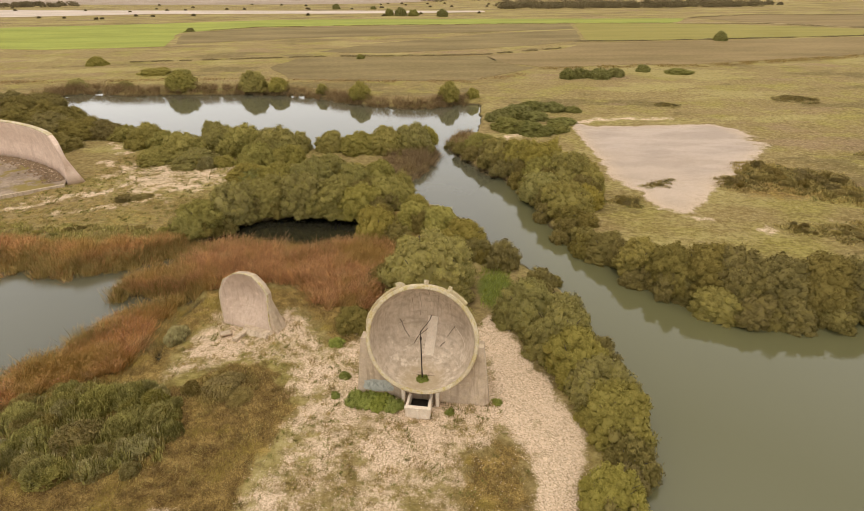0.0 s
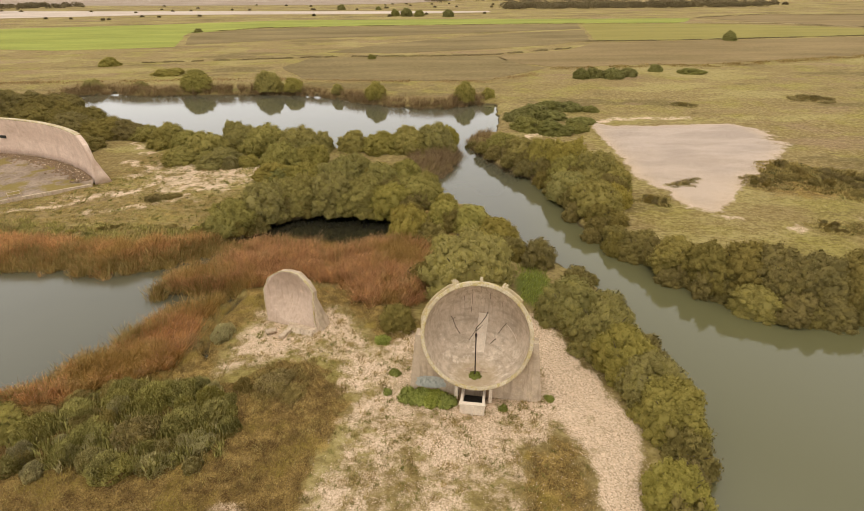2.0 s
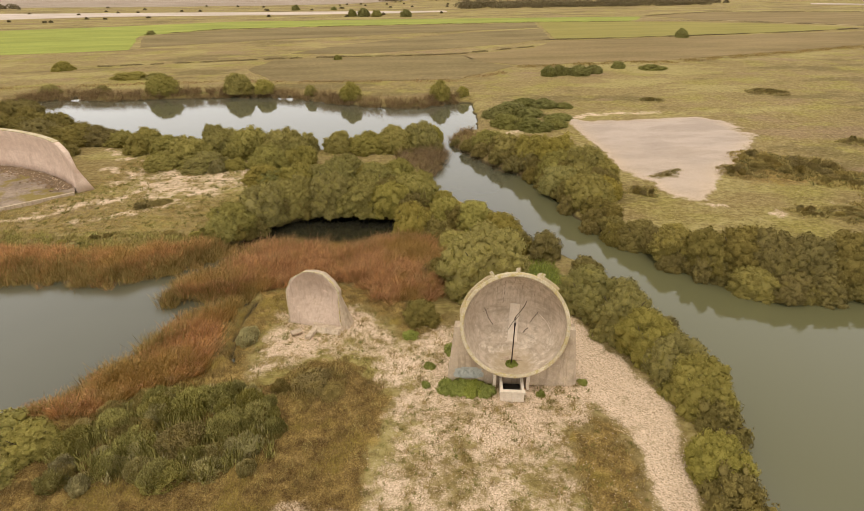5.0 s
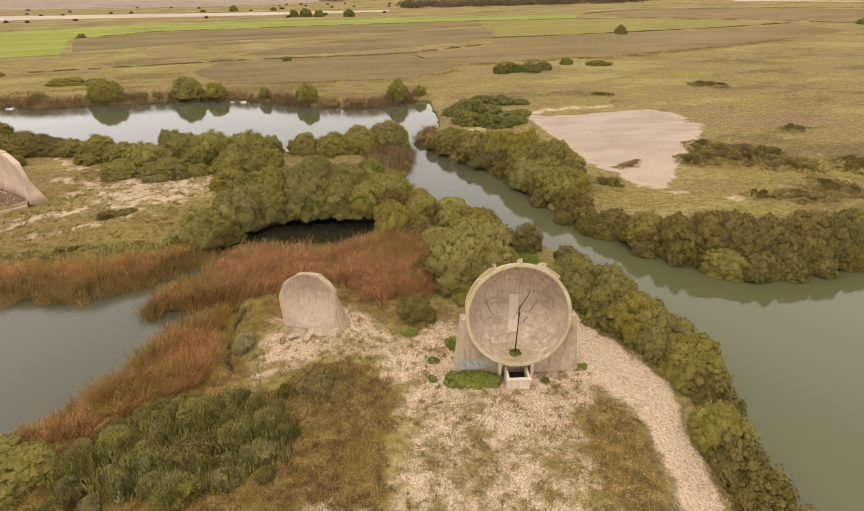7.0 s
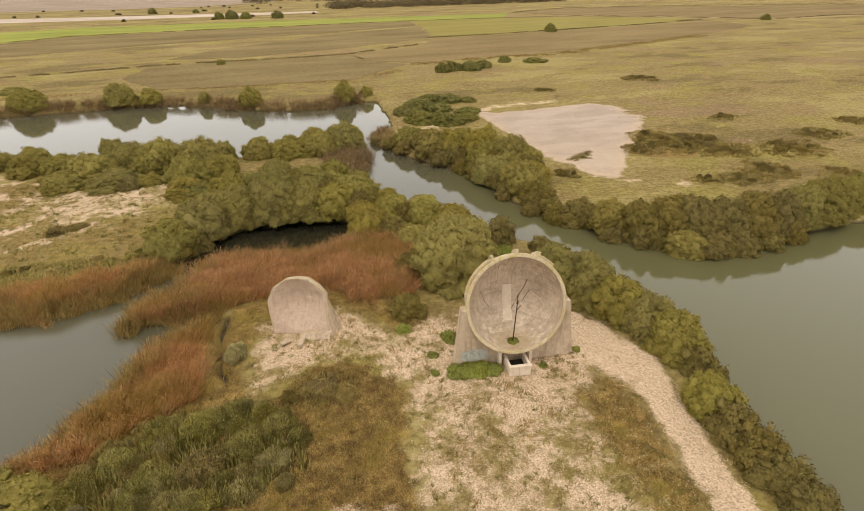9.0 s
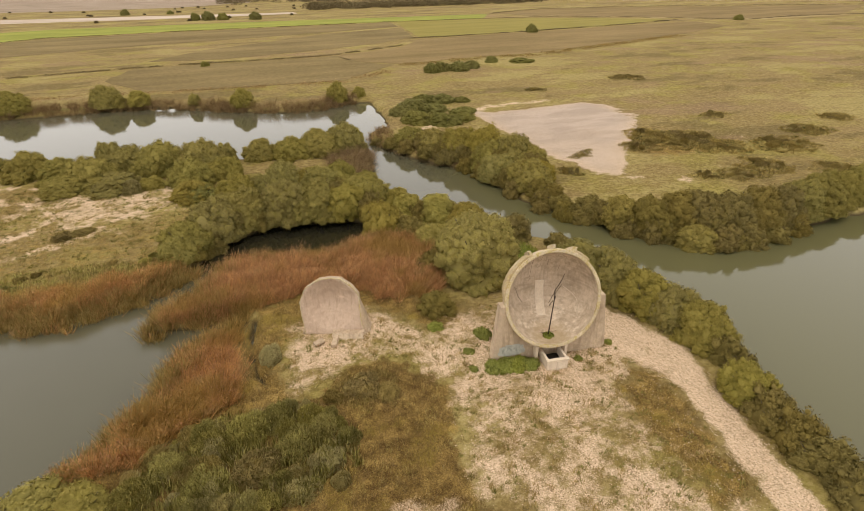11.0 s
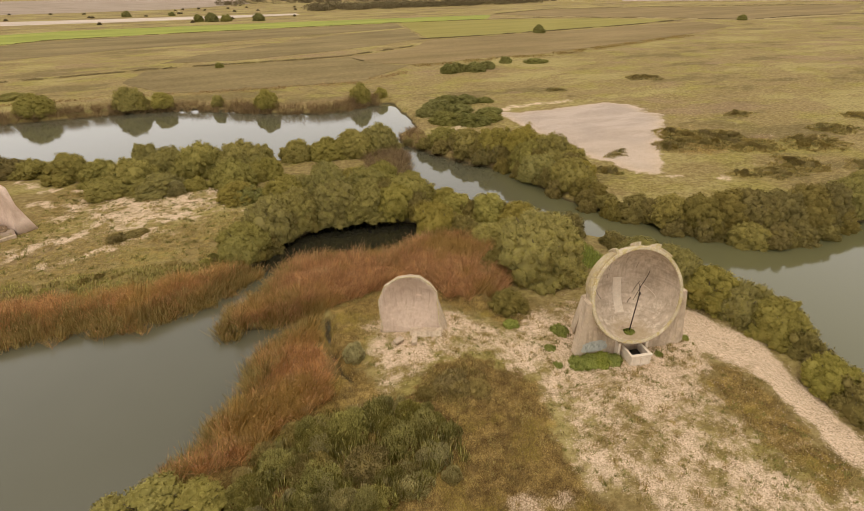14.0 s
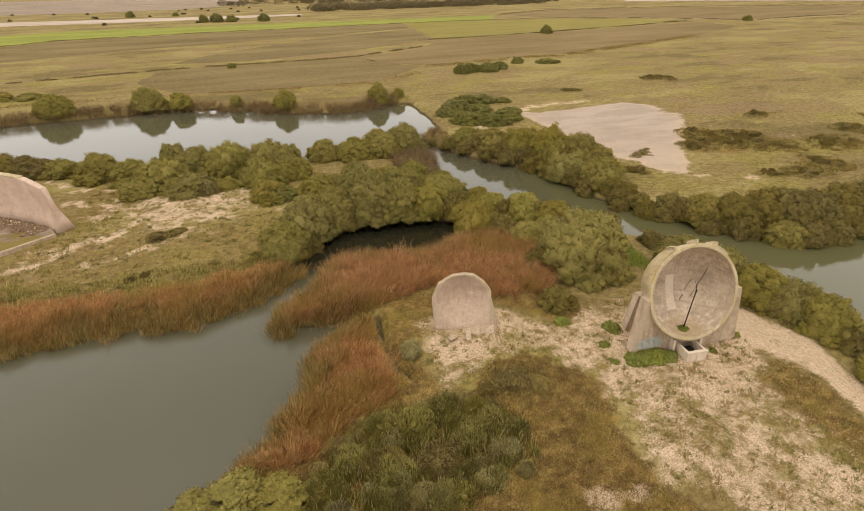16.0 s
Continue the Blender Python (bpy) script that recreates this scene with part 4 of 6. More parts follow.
POOLSIDE = [(-33.3, 73.2, 3.7, 4.6), (-29.6, 77.0, 4.2, 5.6), (-25.2, 80.5, 4.4, 6.2), (-19.5, 80.0, 4.6, 6.4), (-14.9, 79.5, 4.6, 6.2), (-19.8, 86.5, 4.3, 5.8), (-10.6, 78.5, 4.0, 5.4), (-12.8, 87.0, 4.2, 5.6), (-6.5, 82.5, 4.1, 5.2), (-34.3, 71.0, 2.6, 3.4),
            (-2.4, 78.0, 2.6, 3.7), (-25.8, 88.1, 4.0, 5.0), (-17.8, 95.5, 3.3, 4.0), (-8.7, 91.6, 3.2, 4.0), (-5.2, 87.0, 2.7, 3.6), (-22.5, 92.5, 3.4, 4.2), (-13.5, 93.5, 3.2, 3.8), (-29.0, 84.0, 3.6, 4.6), (-30.6, 73.6, 2.0, 2.4), (-27.6, 77.0, 2.3, 2.9), (-32.6, 71.2, 1.8, 2.0), (-23.6, 78.6, 2.3, 2.8), (-7.6, 75.2, 2.4, 3.2)]
bushes([(x, y, R * 1.02, H * (0.82 + 0.3 * ((x * 7 + y * 3) % 1))) for x, y, R, H in POOLSIDE], "willow_bush", "bushy olive-green willow overhanging the dark pool", "willows round the pool", 0.15)
PONDSIDE = [(-68, 122, 3.8, 4.8), (-61, 117.5, 4.6, 5.6), (-49.5, 108, 4.8, 5.8), (-53.5, 104.5, 3.8, 4.6), (-45, 103, 4.2, 5.0), (-44, 114.5, 4.5, 5.4), (-48.7, 122.5, 2.6, 4.8), (-38.2, 110.7, 5.0, 6.4), (-31.5, 109, 5.2, 6.8), (-33, 101.5, 4.6, 5.4),
            (-26.8, 104, 3.2, 4.2), (-39.6, 101.8, 2.3, 3.0), (-20.2, 112.0, 3.6, 4.6), (-14.5, 110.5, 4.5, 5.8), (-9, 110.5, 4.8, 6.0), (-3.6, 112, 4.4, 6.0), (-0.6, 117, 2.6, 4.0), (-55.5, 113, 4.0, 4.8), (-27.5, 112, 3.4, 5.0), (-33, 94, 3.8, 4.2)]
bushes([(x, y, R * 1.1, H * (0.7 + 0.35 * ((x * 7 + y * 3) % 1))) for x, y, R, H in PONDSIDE], "willow_bush", "olive-green willow bush on the bank of the far pond", "willows by the far pond", 0.15, far=True)
NORTHWEST = [(-78.1, 113.5, 3.8, 4.6), (-118, 158, 4.7, 6.0), (-112, 163, 4.5, 6.0), (-97.5, 131, 5.6, 7.0), (-87.3, 127, 5.4, 6.6), (-79.1, 125, 4.8, 5.8), (-73.5, 124.5, 3.8, 5.0), (-106, 145, 5.4, 7.0), (-88.5, 135.5, 4.4, 6.0), (-95, 119, 5.0, 6.0), (-104, 126, 5.0, 6.0), (-98, 142, 4.6, 6.4), (-124, 150, 5.0, 6.4), (-130, 163, 5.0, 6.0), (-115, 136, 5.2, 6.4), (-125, 138, 5.0, 6.0)]
bushes([(x, y, R * 1.22, H * 0.8) for x, y, R, H in NORTHWEST], "willow_bush", "dark olive-green willow thicket bush behind the curved wall", "thicket behind the wall", far=True, tint="dull")
FARBANK = [(-80.8, 184.5, 5.6, 5.8), (-57, 183.5, 5.0, 6.0), (-48.5, 181.5, 4.2, 4.0), (-33.2, 175.5, 2.3, 3.2), (-20.3, 166.5, 3.8, 5.0), (6.0, 163.0, 3.7, 5.4), (13.0, 166, 2.6, 3.0), (-139.5, 243, 4.2, 4.0), (-101, 188, 3.0, 2.4), (-118, 190, 4.0, 3.0), (-104, 218, 7, 2.4), (-94, 216, 5, 2.0)]
bushes(FARBANK, "willow_bush", "olive-green willow bush on the far bank of the pond", "bushes on the far bank", far=True)
for x, y, R, H in ((17.5, 137, 4.0, 4.4), (21.5, 139, 4.6, 4.4), (28, 150, 4.0, 3.4), (33, 148, 4.0, 3.4), (19, 127.5, 4.6, 4.8), (24, 124, 4.6, 4.2), (29.3, 125, 3.4, 3.0), (26, 138, 4.5, 3.4), (23, 145, 4.0, 3.6), (38, 146, 2.6, 2.2), (32, 131, 3.6, 2.8), (-31.5, 93.5, 3.6, 3.6)):
    bush("gorse_bush", "dark", x, y, R, H * 0.62, "dense dark green gorse bush in rough grass", "gorse bushes")
CHANNEL_EAST = [(10.4, 110, 3.6, 4.2), (13.6, 103.5, 3.6, 4.6), (17.1, 98.5, 4.6, 6.0), (20.3, 93.5, 5.2, 7.0), (22.7, 88, 5.2, 6.8), (26.1, 86, 3.6, 4.6), (18.3, 83.5, 3.8, 5.2), (20.7, 77.5, 4.2, 5.4), (24.1, 79.5, 2.8, 3.6), (19.2, 71, 1.9, 2.2), (26.6, 91.5, 3.2, 4.2), (18.9, 88.5, 3.8, 5.8), (22.3, 73.0, 2.2, 2.0), (17.9, 69, 1.6, 1.8), (20.8, 67.8, 2.0, 2.2), (17.3, 77, 2.2, 2.8)]
CHANNEL_EAST += [(4.8, 116.5, 1.8, 1.6), (6.8, 111, 2.1, 2.0), (8.4, 106.5, 2.3, 2.4), (10.8, 101, 2.4, 2.6), (13.2, 96.4, 2.4, 2.8), (15.4, 92.0, 2.3, 2.8), (16.6, 87.5, 2.2, 2.6), (17.4, 82.5, 2.0, 2.2)]
bushes(CHANNEL_EAST, "willow_bush", "yellowing olive-green willow bush on the channel bank", "willows on the east bank", 0.75)
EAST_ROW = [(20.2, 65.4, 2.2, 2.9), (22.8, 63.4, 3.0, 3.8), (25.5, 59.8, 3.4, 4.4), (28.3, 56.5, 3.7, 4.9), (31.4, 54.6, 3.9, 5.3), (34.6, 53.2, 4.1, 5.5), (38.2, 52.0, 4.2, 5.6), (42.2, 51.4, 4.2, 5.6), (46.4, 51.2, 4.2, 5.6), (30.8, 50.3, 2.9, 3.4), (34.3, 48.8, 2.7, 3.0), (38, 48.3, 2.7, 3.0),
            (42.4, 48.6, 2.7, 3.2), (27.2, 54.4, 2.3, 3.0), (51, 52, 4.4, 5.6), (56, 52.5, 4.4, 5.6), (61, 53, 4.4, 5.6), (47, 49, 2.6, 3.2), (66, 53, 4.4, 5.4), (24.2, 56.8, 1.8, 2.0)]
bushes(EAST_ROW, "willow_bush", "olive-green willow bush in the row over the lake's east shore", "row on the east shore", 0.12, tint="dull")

GREYS = [(-31.1, 35.6, 2.2, 1.9), (-28.2, 36.0, 2.4, 2.1), (-34.0, 34.3, 2.0, 1.7), (-31.4, 31.9, 2.3, 1.6), (-28.0, 31.9, 2.4, 1.7), (-24.8, 33.2, 2.3, 1.8), (-22.7, 34.2, 2.0, 1.6), (-22.9, 30.8, 2.0, 1.2), (-28.3, 28.5, 2.2, 1.4), (-32.7, 30.2, 1.9, 1.4), (-25.9, 36.4, 2.0, 1.8), (-25.5, 45.0, 1.7, 1.9), (-25.4, 29.0, 2.0, 1.2), (-36.4, 32.6, 2.0, 1.7)]
for x, y, R, H in [(x, y, R * 0.82, H * 0.78) for x, y, R, H in GREYS]:
    tone = "grey_pale" if y > 42 else "grey" if x < -30 or y > 33 else LAYOUT.choice(["grey", "grey_pale", "scrub_yellow"])
    bush("scrub_bush", tone, x, y, R, H, {"grey": "low grey-green", "grey_pale": "pale silvery", "scrub_yellow": "low olive-yellow"}[tone] + " scrub bush with upright shoots on brown heath", "grey-green scrub")
for i in range(70):
    x, y = LAYOUT.uniform(-37, -20.5), LAYOUT.uniform(28, 37.5)
    if distance(np.array([x]), np.array([y]), HEATH_WEST)[0] > 0.5:
        r = LAYOUT.uniform(0.6, 1.3)
        bush("scrub_bush", LAYOUT.choice(["grey", "grey", "grey_pale", "scrub_yellow"]), x, y, r, r * LAYOUT.uniform(0.8, 1.3), "small scrub bush among brown heath", "grey-green scrub")
for x, y, R, H, tone in ((-50, 83.8, 1.5, 1.3, "scrub_yellow"), (-47.6, 85.2, 1.8, 0.7, "scrub_yellow"), (-42.9, 101, 2.4, 2.0, "grey_pale")):
    bush("scrub_bush", tone, x, y, R, H, "low scrub clump on sandy rough ground", "scrub below the wall")
for i in range(26):
    x = LAYOUT.uniform(-74, -35)
    y = 68.6 + 0.02 * (x + 50) ** 2 * (x < -50) * 0.2 + LAYOUT.uniform(0, 4.0) ** 1.1 + 0.12 * max(0, x + 46)
    r = LAYOUT.uniform(0.5, 1.0)
    bush("marsh_shrub", LAYOUT.choice(["grey", "grey_pale", "scrub_yellow", "scrub_yellow"]), x, y, r, r * LAYOUT.uniform(0.5, 0.9), "low grey-green marsh shrub behind the reed bed", "marsh shrubs")
for x, y, R, H in ((-42.5, 33.8, 2.7, 2.6), (-39.6, 32.6, 2.3, 2.2), (-45.2, 33.6, 2.2, 2.2), (-41.5, 30.0, 2.4, 2.0), (-47.5, 31, 2.2, 2.0)):
    bush("willow_bush", "small_pale", x, y, R, H, "low yellowish green willow scrub on the lake shore", "shore scrub")
for x, y, R, H in ((-18.3, 37.8, 2.6, 1.4), (-16.6, 36.2, 1.8, 0.8)):
    bush("heath_mound", "scrub_yellow", x, y, R * 0.8, H * 0.5, "low brown heath mound on stony ground", "heath mounds")
MOUNDS = [(39.2, 89, 1.8, 0.5), (37.2, 88, 1.4, 0.4), (41.4, 90.4, 1.2, 0.35), (60.9, 90, 6.5, 1.4), (61, 96, 5, 1.3), (67, 90, 6, 1.4), (53, 88.5, 3.8, 1.0), (67.9, 82.5, 6, 1.3), (81.5, 78.5, 6.5, 1.3), (66, 70, 5, 1.0), (88.3, 104, 3.3, 1.3), (96, 85, 5, 1.1), (113.6, 91, 4, 0.8), (58.3, 68, 3.9, 0.8), (31, 81, 2.6, 1.2), (76.4, 64.5, 4, 0.9), (52.3, 70, 2.7, 0.7), (65.6, 152, 3, 0.8), (105, 158, 6, 1.2)]
for x, y, R, H in MOUNDS:
    for i in range(3 if R < 2.5 else 7):
        a, k = i * 2.4 + LAYOUT.uniform(-0.5, 0.5), math.sqrt((i + 0.2) / 7)
        r = R * LAYOUT.uniform(0.16, 0.26)
        bush("bramble_mound", LAYOUT.choice(["mound", "scrub_yellow"]), x + R * 0.7 * k * math.cos(a), y + R * 0.6 * k * math.sin(a), r, H * LAYOUT.uniform(0.5, 0.9), "low olive-brown bramble mound in rough grass", "bramble mounds")
for x, y, R, H in ((-6.6, 35.9, 1.1, 0.6), (-5.6, 35.6, 1.2, 0.65), (-4.6, 35.3, 1.2, 0.65), (-3.5, 35.0, 1.1, 0.6), (-5.6, 40.6, 1.0, 0.7), (-8.0, 38.6, 0.6, 0.4), (-8.5, 36.3, 0.5, 0.35), (-9.4, 43.6, 0.9, 0.5), (1.2, 34.2, 0.5, 0.3), (5.2, 35.2, 0.5, 0.35)):
    bush("bramble_patch", "bramble", x, y, R, H, "bright green leafy bramble patch on shingle", "bramble patches")
for x, y, R, H in ((160, 318, 4.2, 5.0), (49, 199, 3.6, 3.4), (54, 201, 3.6, 3.4), (60, 199, 4.6, 3.4), (66, 202, 4.0, 3.0), (80, 212, 2.4, 2.8), (92, 208, 5.5, 1.6), (-30, 256, 2.0, 2.2), (-164, 408, 2.6, 2.6), (-106, 700, 5, 6), (-36, 566, 5.4, 6.5), (-25, 562, 6.5, 7.5), (-13, 558, 5.4, 6.0), (14, 548, 6, 6.5), (335, 325, 4, 4), (-62, 690, 4, 4)):
    bush("hedge_bush", "dark", x, y, R, H, "lone dark green bush between the far fields", "field bushes")


def scatter(rng, outline, per_m2, margin=0.0):
    p = np.asarray(outline)
    lo, hi = p.min(0), p.max(0)
    n = int(per_m2 * np.prod(hi - lo))
    q = rng.uniform(lo, hi, (n, 2))
    d = distance(q[:, 0], q[:, 1], outline)
    keep = d > margin + 0.45 * wobble(q[:, 0], q[:, 1], 3.0, 5)
    return q[keep], d[keep]


def blades(rng, xy, z, tall, wide, lean, name, mat, fan=None, round_=False):
    """Upright leaning blades, one quad each; round_: shaded as full soft tussocks."""
    n = len(xy)
    a, b = rng.uniform(0, 6.283, n), np.where(rng.rand(n) < 0.4, rng.normal(0.6, 0.7, n), rng.uniform(0, 6.283, n))
    if fan is not None:
        b = fan + rng.normal(0, 0.5, n)
    h = tall * rng.uniform(0.65, 1.2, n)
    side = np.stack([np.cos(a), np.sin(a), 0 * a], 1) * (wide * rng.uniform(0.6, 1.4, n))[:, None] / 2
    tip = np.stack([np.cos(b), np.sin(b), 0 * b], 1) * (h * lean * rng.uniform(0.2, 1.4, n))[:, None]
    p0 = np.column_stack([xy, z])
    p2 = p0 + tip + np.array([0, 0, 1]) * h[:, None]
    v = np.stack([p0 - side, p0 + side, p2 + side * 0.35, p2 - side * 0.35], 1).reshape(-1, 3)
    f = np.arange(4 * n).reshape(n, 4)
    if not round_:
        return raw_mesh(name, v, f, mat)
    nrm = np.repeat(unit(tip) * 0.4 + np.array([0, 0, 0.8]) + rng.normal(0, 0.15, (n, 3)), 4, 0)
    return raw_mesh(name, v, outward(v, f, nrm), mat, True, nrm)


def reeds(outline, per_m2, tall, mat, label, seed, rim=None):
    rng = np.random.RandomState(seed)
    # growth in clumps that fan outward and lean with the wind
    each = 46
    c, d = scatter(rng, outline, per_m2 / each)
    size = np.repeat(rng.uniform(0.55, 1.5, len(c)), each)
    fan = rng.uniform(0, 6.283, len(c) * each)
    away = np.abs(rng.normal(0, 0.36, len(fan))) * size
    q = np.repeat(c, each, 0) + np.column_stack([np.cos(fan), np.sin(fan)]) * away[:, None]
    d = np.repeat(d, each)
    wind = np.repeat(0.5 + 0.9 * wobble(c[:, 0], c[:, 1], 5.0, seed + 7), each)
    aim = np.arctan2(np.sin(fan) + 0.8 * np.sin(wind), np.cos(fan) + 0.8 * np.cos(wind))
    thick = wobble(q[:, 0], q[:, 1], 3.2, seed)
    z = np.maximum(height(q[:, 0], q[:, 1]), -0.25)
    t = tall * (0.85 + 0.2 * thick + 0.3 * (size - 1)) * np.clip(0.72 + d * 0.2, 0.72, 1)
    t = np.maximum(t, 0.35 * tall)
    edge = rng.rand(len(q)) < np.clip(1.15 - np.abs(shore(q[:, 0], q[:, 1])) / 2.6 + 0.25 * wobble(q[:, 0], q[:, 1], 6.0, seed + 3), 0.04, 0.9) if rim else np.zeros(len(q), bool)
    tagged(new("reed_bed", blades(rng, q[~edge], z[~edge], t[~edge], 0.048, 0.85, "reed_bed", mat, aim[~edge], True)), label, "reeds", kind="stuff")
    # feathery heads
    h = (rng.rand(len(q)) < 0.22) & ~edge
    tilt = np.column_stack([np.cos(aim[h]), np.sin(aim[h])]) * (t[h] * rng.uniform(0.1, 0.7, h.sum()))[:, None]
    top = np.column_stack([q[h] + tilt, z[h] + t[h] * rng.uniform(0.8, 1.1, h.sum())])
    v, f = leaves(rng, top, rng.normal(0, 1, top.shape) + np.array([0, 0, 0.8]), 0.24, 0.08, 0.6)
    tagged(new("reed_heads", raw_mesh("reed_heads", v, f, REED_HEADS if rim else mat)), "feathery pale seed heads over the reeds", "reeds", kind="stuff")
    if rim:
        tagged(new("reed_fringe", blades(rng, q[edge], z[edge], t[edge], 0.055, 0.6, "reed_fringe", rim, aim[edge], True)), "greener reed fringe standing in the water's edge", "reeds", kind="stuff")


reeds(REED_NORTH, 160, 1.6, REED, "rust-brown reed bed along the lake's north shore", 21, REED_GREEN)
reeds(REED_MIDDLE, 175, 1.7, REED, "rust-brown reed bed on the spit between lake and pool", 22, REED_GREEN)
reeds(REED_SOUTH, 200, 1.45, REED, "rust-brown reed bed on the near lake shore", 23, REED_GREEN)
reeds(REED_HEAD, 45, 1.6, REED_TAN, "tan reed bed at the head of the channel", 24)
reeds(REED_EAST, 30, 1.1, REED_TAN, "brown reeds under the east bank willows", 25)
back = [(x, y - 1.3) for x, y in FAR_POND[2:15]]
reeds(back + [(x, y + 5 + 2 * math.sin(x * 0.2)) for x, y in back[::-1]], 34, 2.3, REED_TAN, "tan reed fringe behind the far pond", 26)


# ---- rough grass, heath shoots and small plants on the near ground ----
def sward(outline, per_m2, tall, wide, mat, name, label, seed, thresh=None, lean=0.6, avoid=None, patch=4.0):
    rng = np.random.RandomState(seed)
    q, d = scatter(rng, outline, per_m2, 0.0)
    w = wobble(q[:, 0], q[:, 1], patch, seed)
    keep = shore(q[:, 0], q[:, 1]) > 0.4
    if thresh is not None:
        keep &= w + rng.uniform(-0.4, 0.4, len(q)) > thresh
    for o in avoid or ():
        keep &= distance(q[:, 0], q[:, 1], o) < 0.1
    q = q[keep]
    tagged(new(name, blades(rng, q, height(q[:, 0], q[:, 1]) - 0.02, np.full(len(q), tall), wide, lean, name, mat)), label, "grass", kind="stuff")


sward(HEATH_WEST, 120, 0.16, 0.04, BROWN_LEAF, "heath", "brown heath and moss shoots on the ground", 31)
sward(HEATH_WEST, 20, 0.16, 0.035, STRAW, "heath_grass", "olive grass among the brown heath", 32, 0.2)
sward(SHINGLE, 24, 0.16, 0.04, REED_GREEN, "dry_grass", "sparse olive grass on shingle", 33, 0.35, avoid=[PATHWAY], patch=3.0)
sward(SHINGLE, 14, 0.13, 0.06, BROWN_LEAF, "shingle_plants", "small dark plants dotted over the shingle", 34, 0.1, avoid=[PATHWAY], patch=1.2)
sward(HEATH_EAST, 90, 0.15, 0.03, BROWN_LEAF, "heath", "brown heath shoots beside the shingle path", 35, -0.5, patch=2.0)
sward([(-26, 53), (-22, 55), (-14, 53), (-9, 48), (-6, 46), (-9, 43), (-14, 50), (-23, 50), (-25, 43), (-28, 41)], 16, 0.16, 0.05, REED_GREEN, "marsh_grass", "olive marsh grass between shingle and reeds", 36)
sward([(-68, 74), (-50, 72), (-36, 71), (-33, 80), (-33, 100), (-50, 104), (-62, 108), (-62, 90)], 6, 0.14, 0.07, STRAW, "dry_grass", "dry rough grass below the curved wall", 37, 0.3, avoid=[SANDY])
sward([(-85, 70), (-68, 68), (-53, 67), (-47, 66), (-37, 68), (-36, 72), (-50, 74), (-68, 76), (-85, 77)], 14, 0.45, 0.08, GREY_LEAF, "marsh_plants", "grey-green marsh plants behind the reeds", 38, -0.2)
sward([(30, 57), (75, 57), (80, 90), (48, 88), (40, 76), (28, 74)], 8, 0.2, 0.06, STRAW, "dry_grass", "dry tussocky grass above the east shore", 39, 0.0)
sward([(5.2, 49), (9, 51), (9.5, 60), (6, 60)], 30, 0.35, 0.07, BRAMBLE, "lush_grass", "bright green grass lane between the willows", 40)


def hedge_line(points, tall, wide, per_m, mat, seed, label):
    rng = np.random.RandomState(seed)
    q = []
    for (x0, y0), (x1, y1) in zip(points, points[1:]):
        k = max(2, int(math.hypot(x1 - x0, y1 - y0) * per_m * 4))
        u = rng.rand(k, 1)
        q.append(np.array([[x0, y0]]) * (1 - u) + np.array([[x1, y1]]) * u + rng.normal(0, wide, (k, 2)))
    q = np.concatenate(q)
    w = wobble(q[:, 0], q[:, 1], 14.0, seed) + rng.uniform(-0.3, 0.3, len(q))
    q, w = q[w > -0.5], w[w > -0.5]
    d = rng.normal(0, 1, (len(q), 3))
    d[:, 2] = np.abs(d[:, 2])
    d /= np.linalg.norm(d, axis=1)[:, None]
    z = height(q[:, 0], q[:, 1]) + 0.15 + 0.6 * tall * rng.rand(len(q)) * np.clip(0.6 + 0.5 * w, 0.3, 1.3)
    v, f = leaves(rng, np.column_stack([q, z]), d, 0.42, 0.38, 0.0)
    tagged(new("hedge", raw_mesh("hedge", v, f, mat)), label, "hedge", kind="stuff")


HEDGE = "thin brown ditch hedge along a field edge"
hedge_line([(82, 320), (101, 319), (171, 325), (246, 335), (300, 348)], 0.5, 0.35, 5, FAR_LEAF, 71, HEDGE)
hedge_line([(250, 431), (312, 362), (340, 323), (404, 330), (470, 315)], 0.8, 0.45, 5, FAR_LEAF, 72, HEDGE)
hedge_line([(-168, 400), (-128, 438), (-38, 448), (108, 450), (186, 442), (250, 430)], 0.3, 0.3, 4, FAR_LEAF, 73, HEDGE)
hedge_line([(-130, 250), (-50, 264), (12, 264), (26, 266), (66, 288)], 0.6, 0.45, 5, FAR_LEAF, 74, HEDGE)
hedge_line([(44, 221), (84, 226), (106, 224), (150, 237), (220, 258)], 0.5, 2.2, 6, BROWN_LEAF, 75, "rough brown scrub along a field edge")
hedge_line([(-300, 198), (-120, 201), (-65, 203), (-22, 195), (16, 193), (34, 208)], 0.7, 1.6, 4, REED_TAN, 76, "tall dry grass along a field edge")
hedge_line([(220, 498), (300, 534), (420, 500), (590, 405)], 1.0, 0.8, 4, FAR_LEAF, 77, HEDGE)


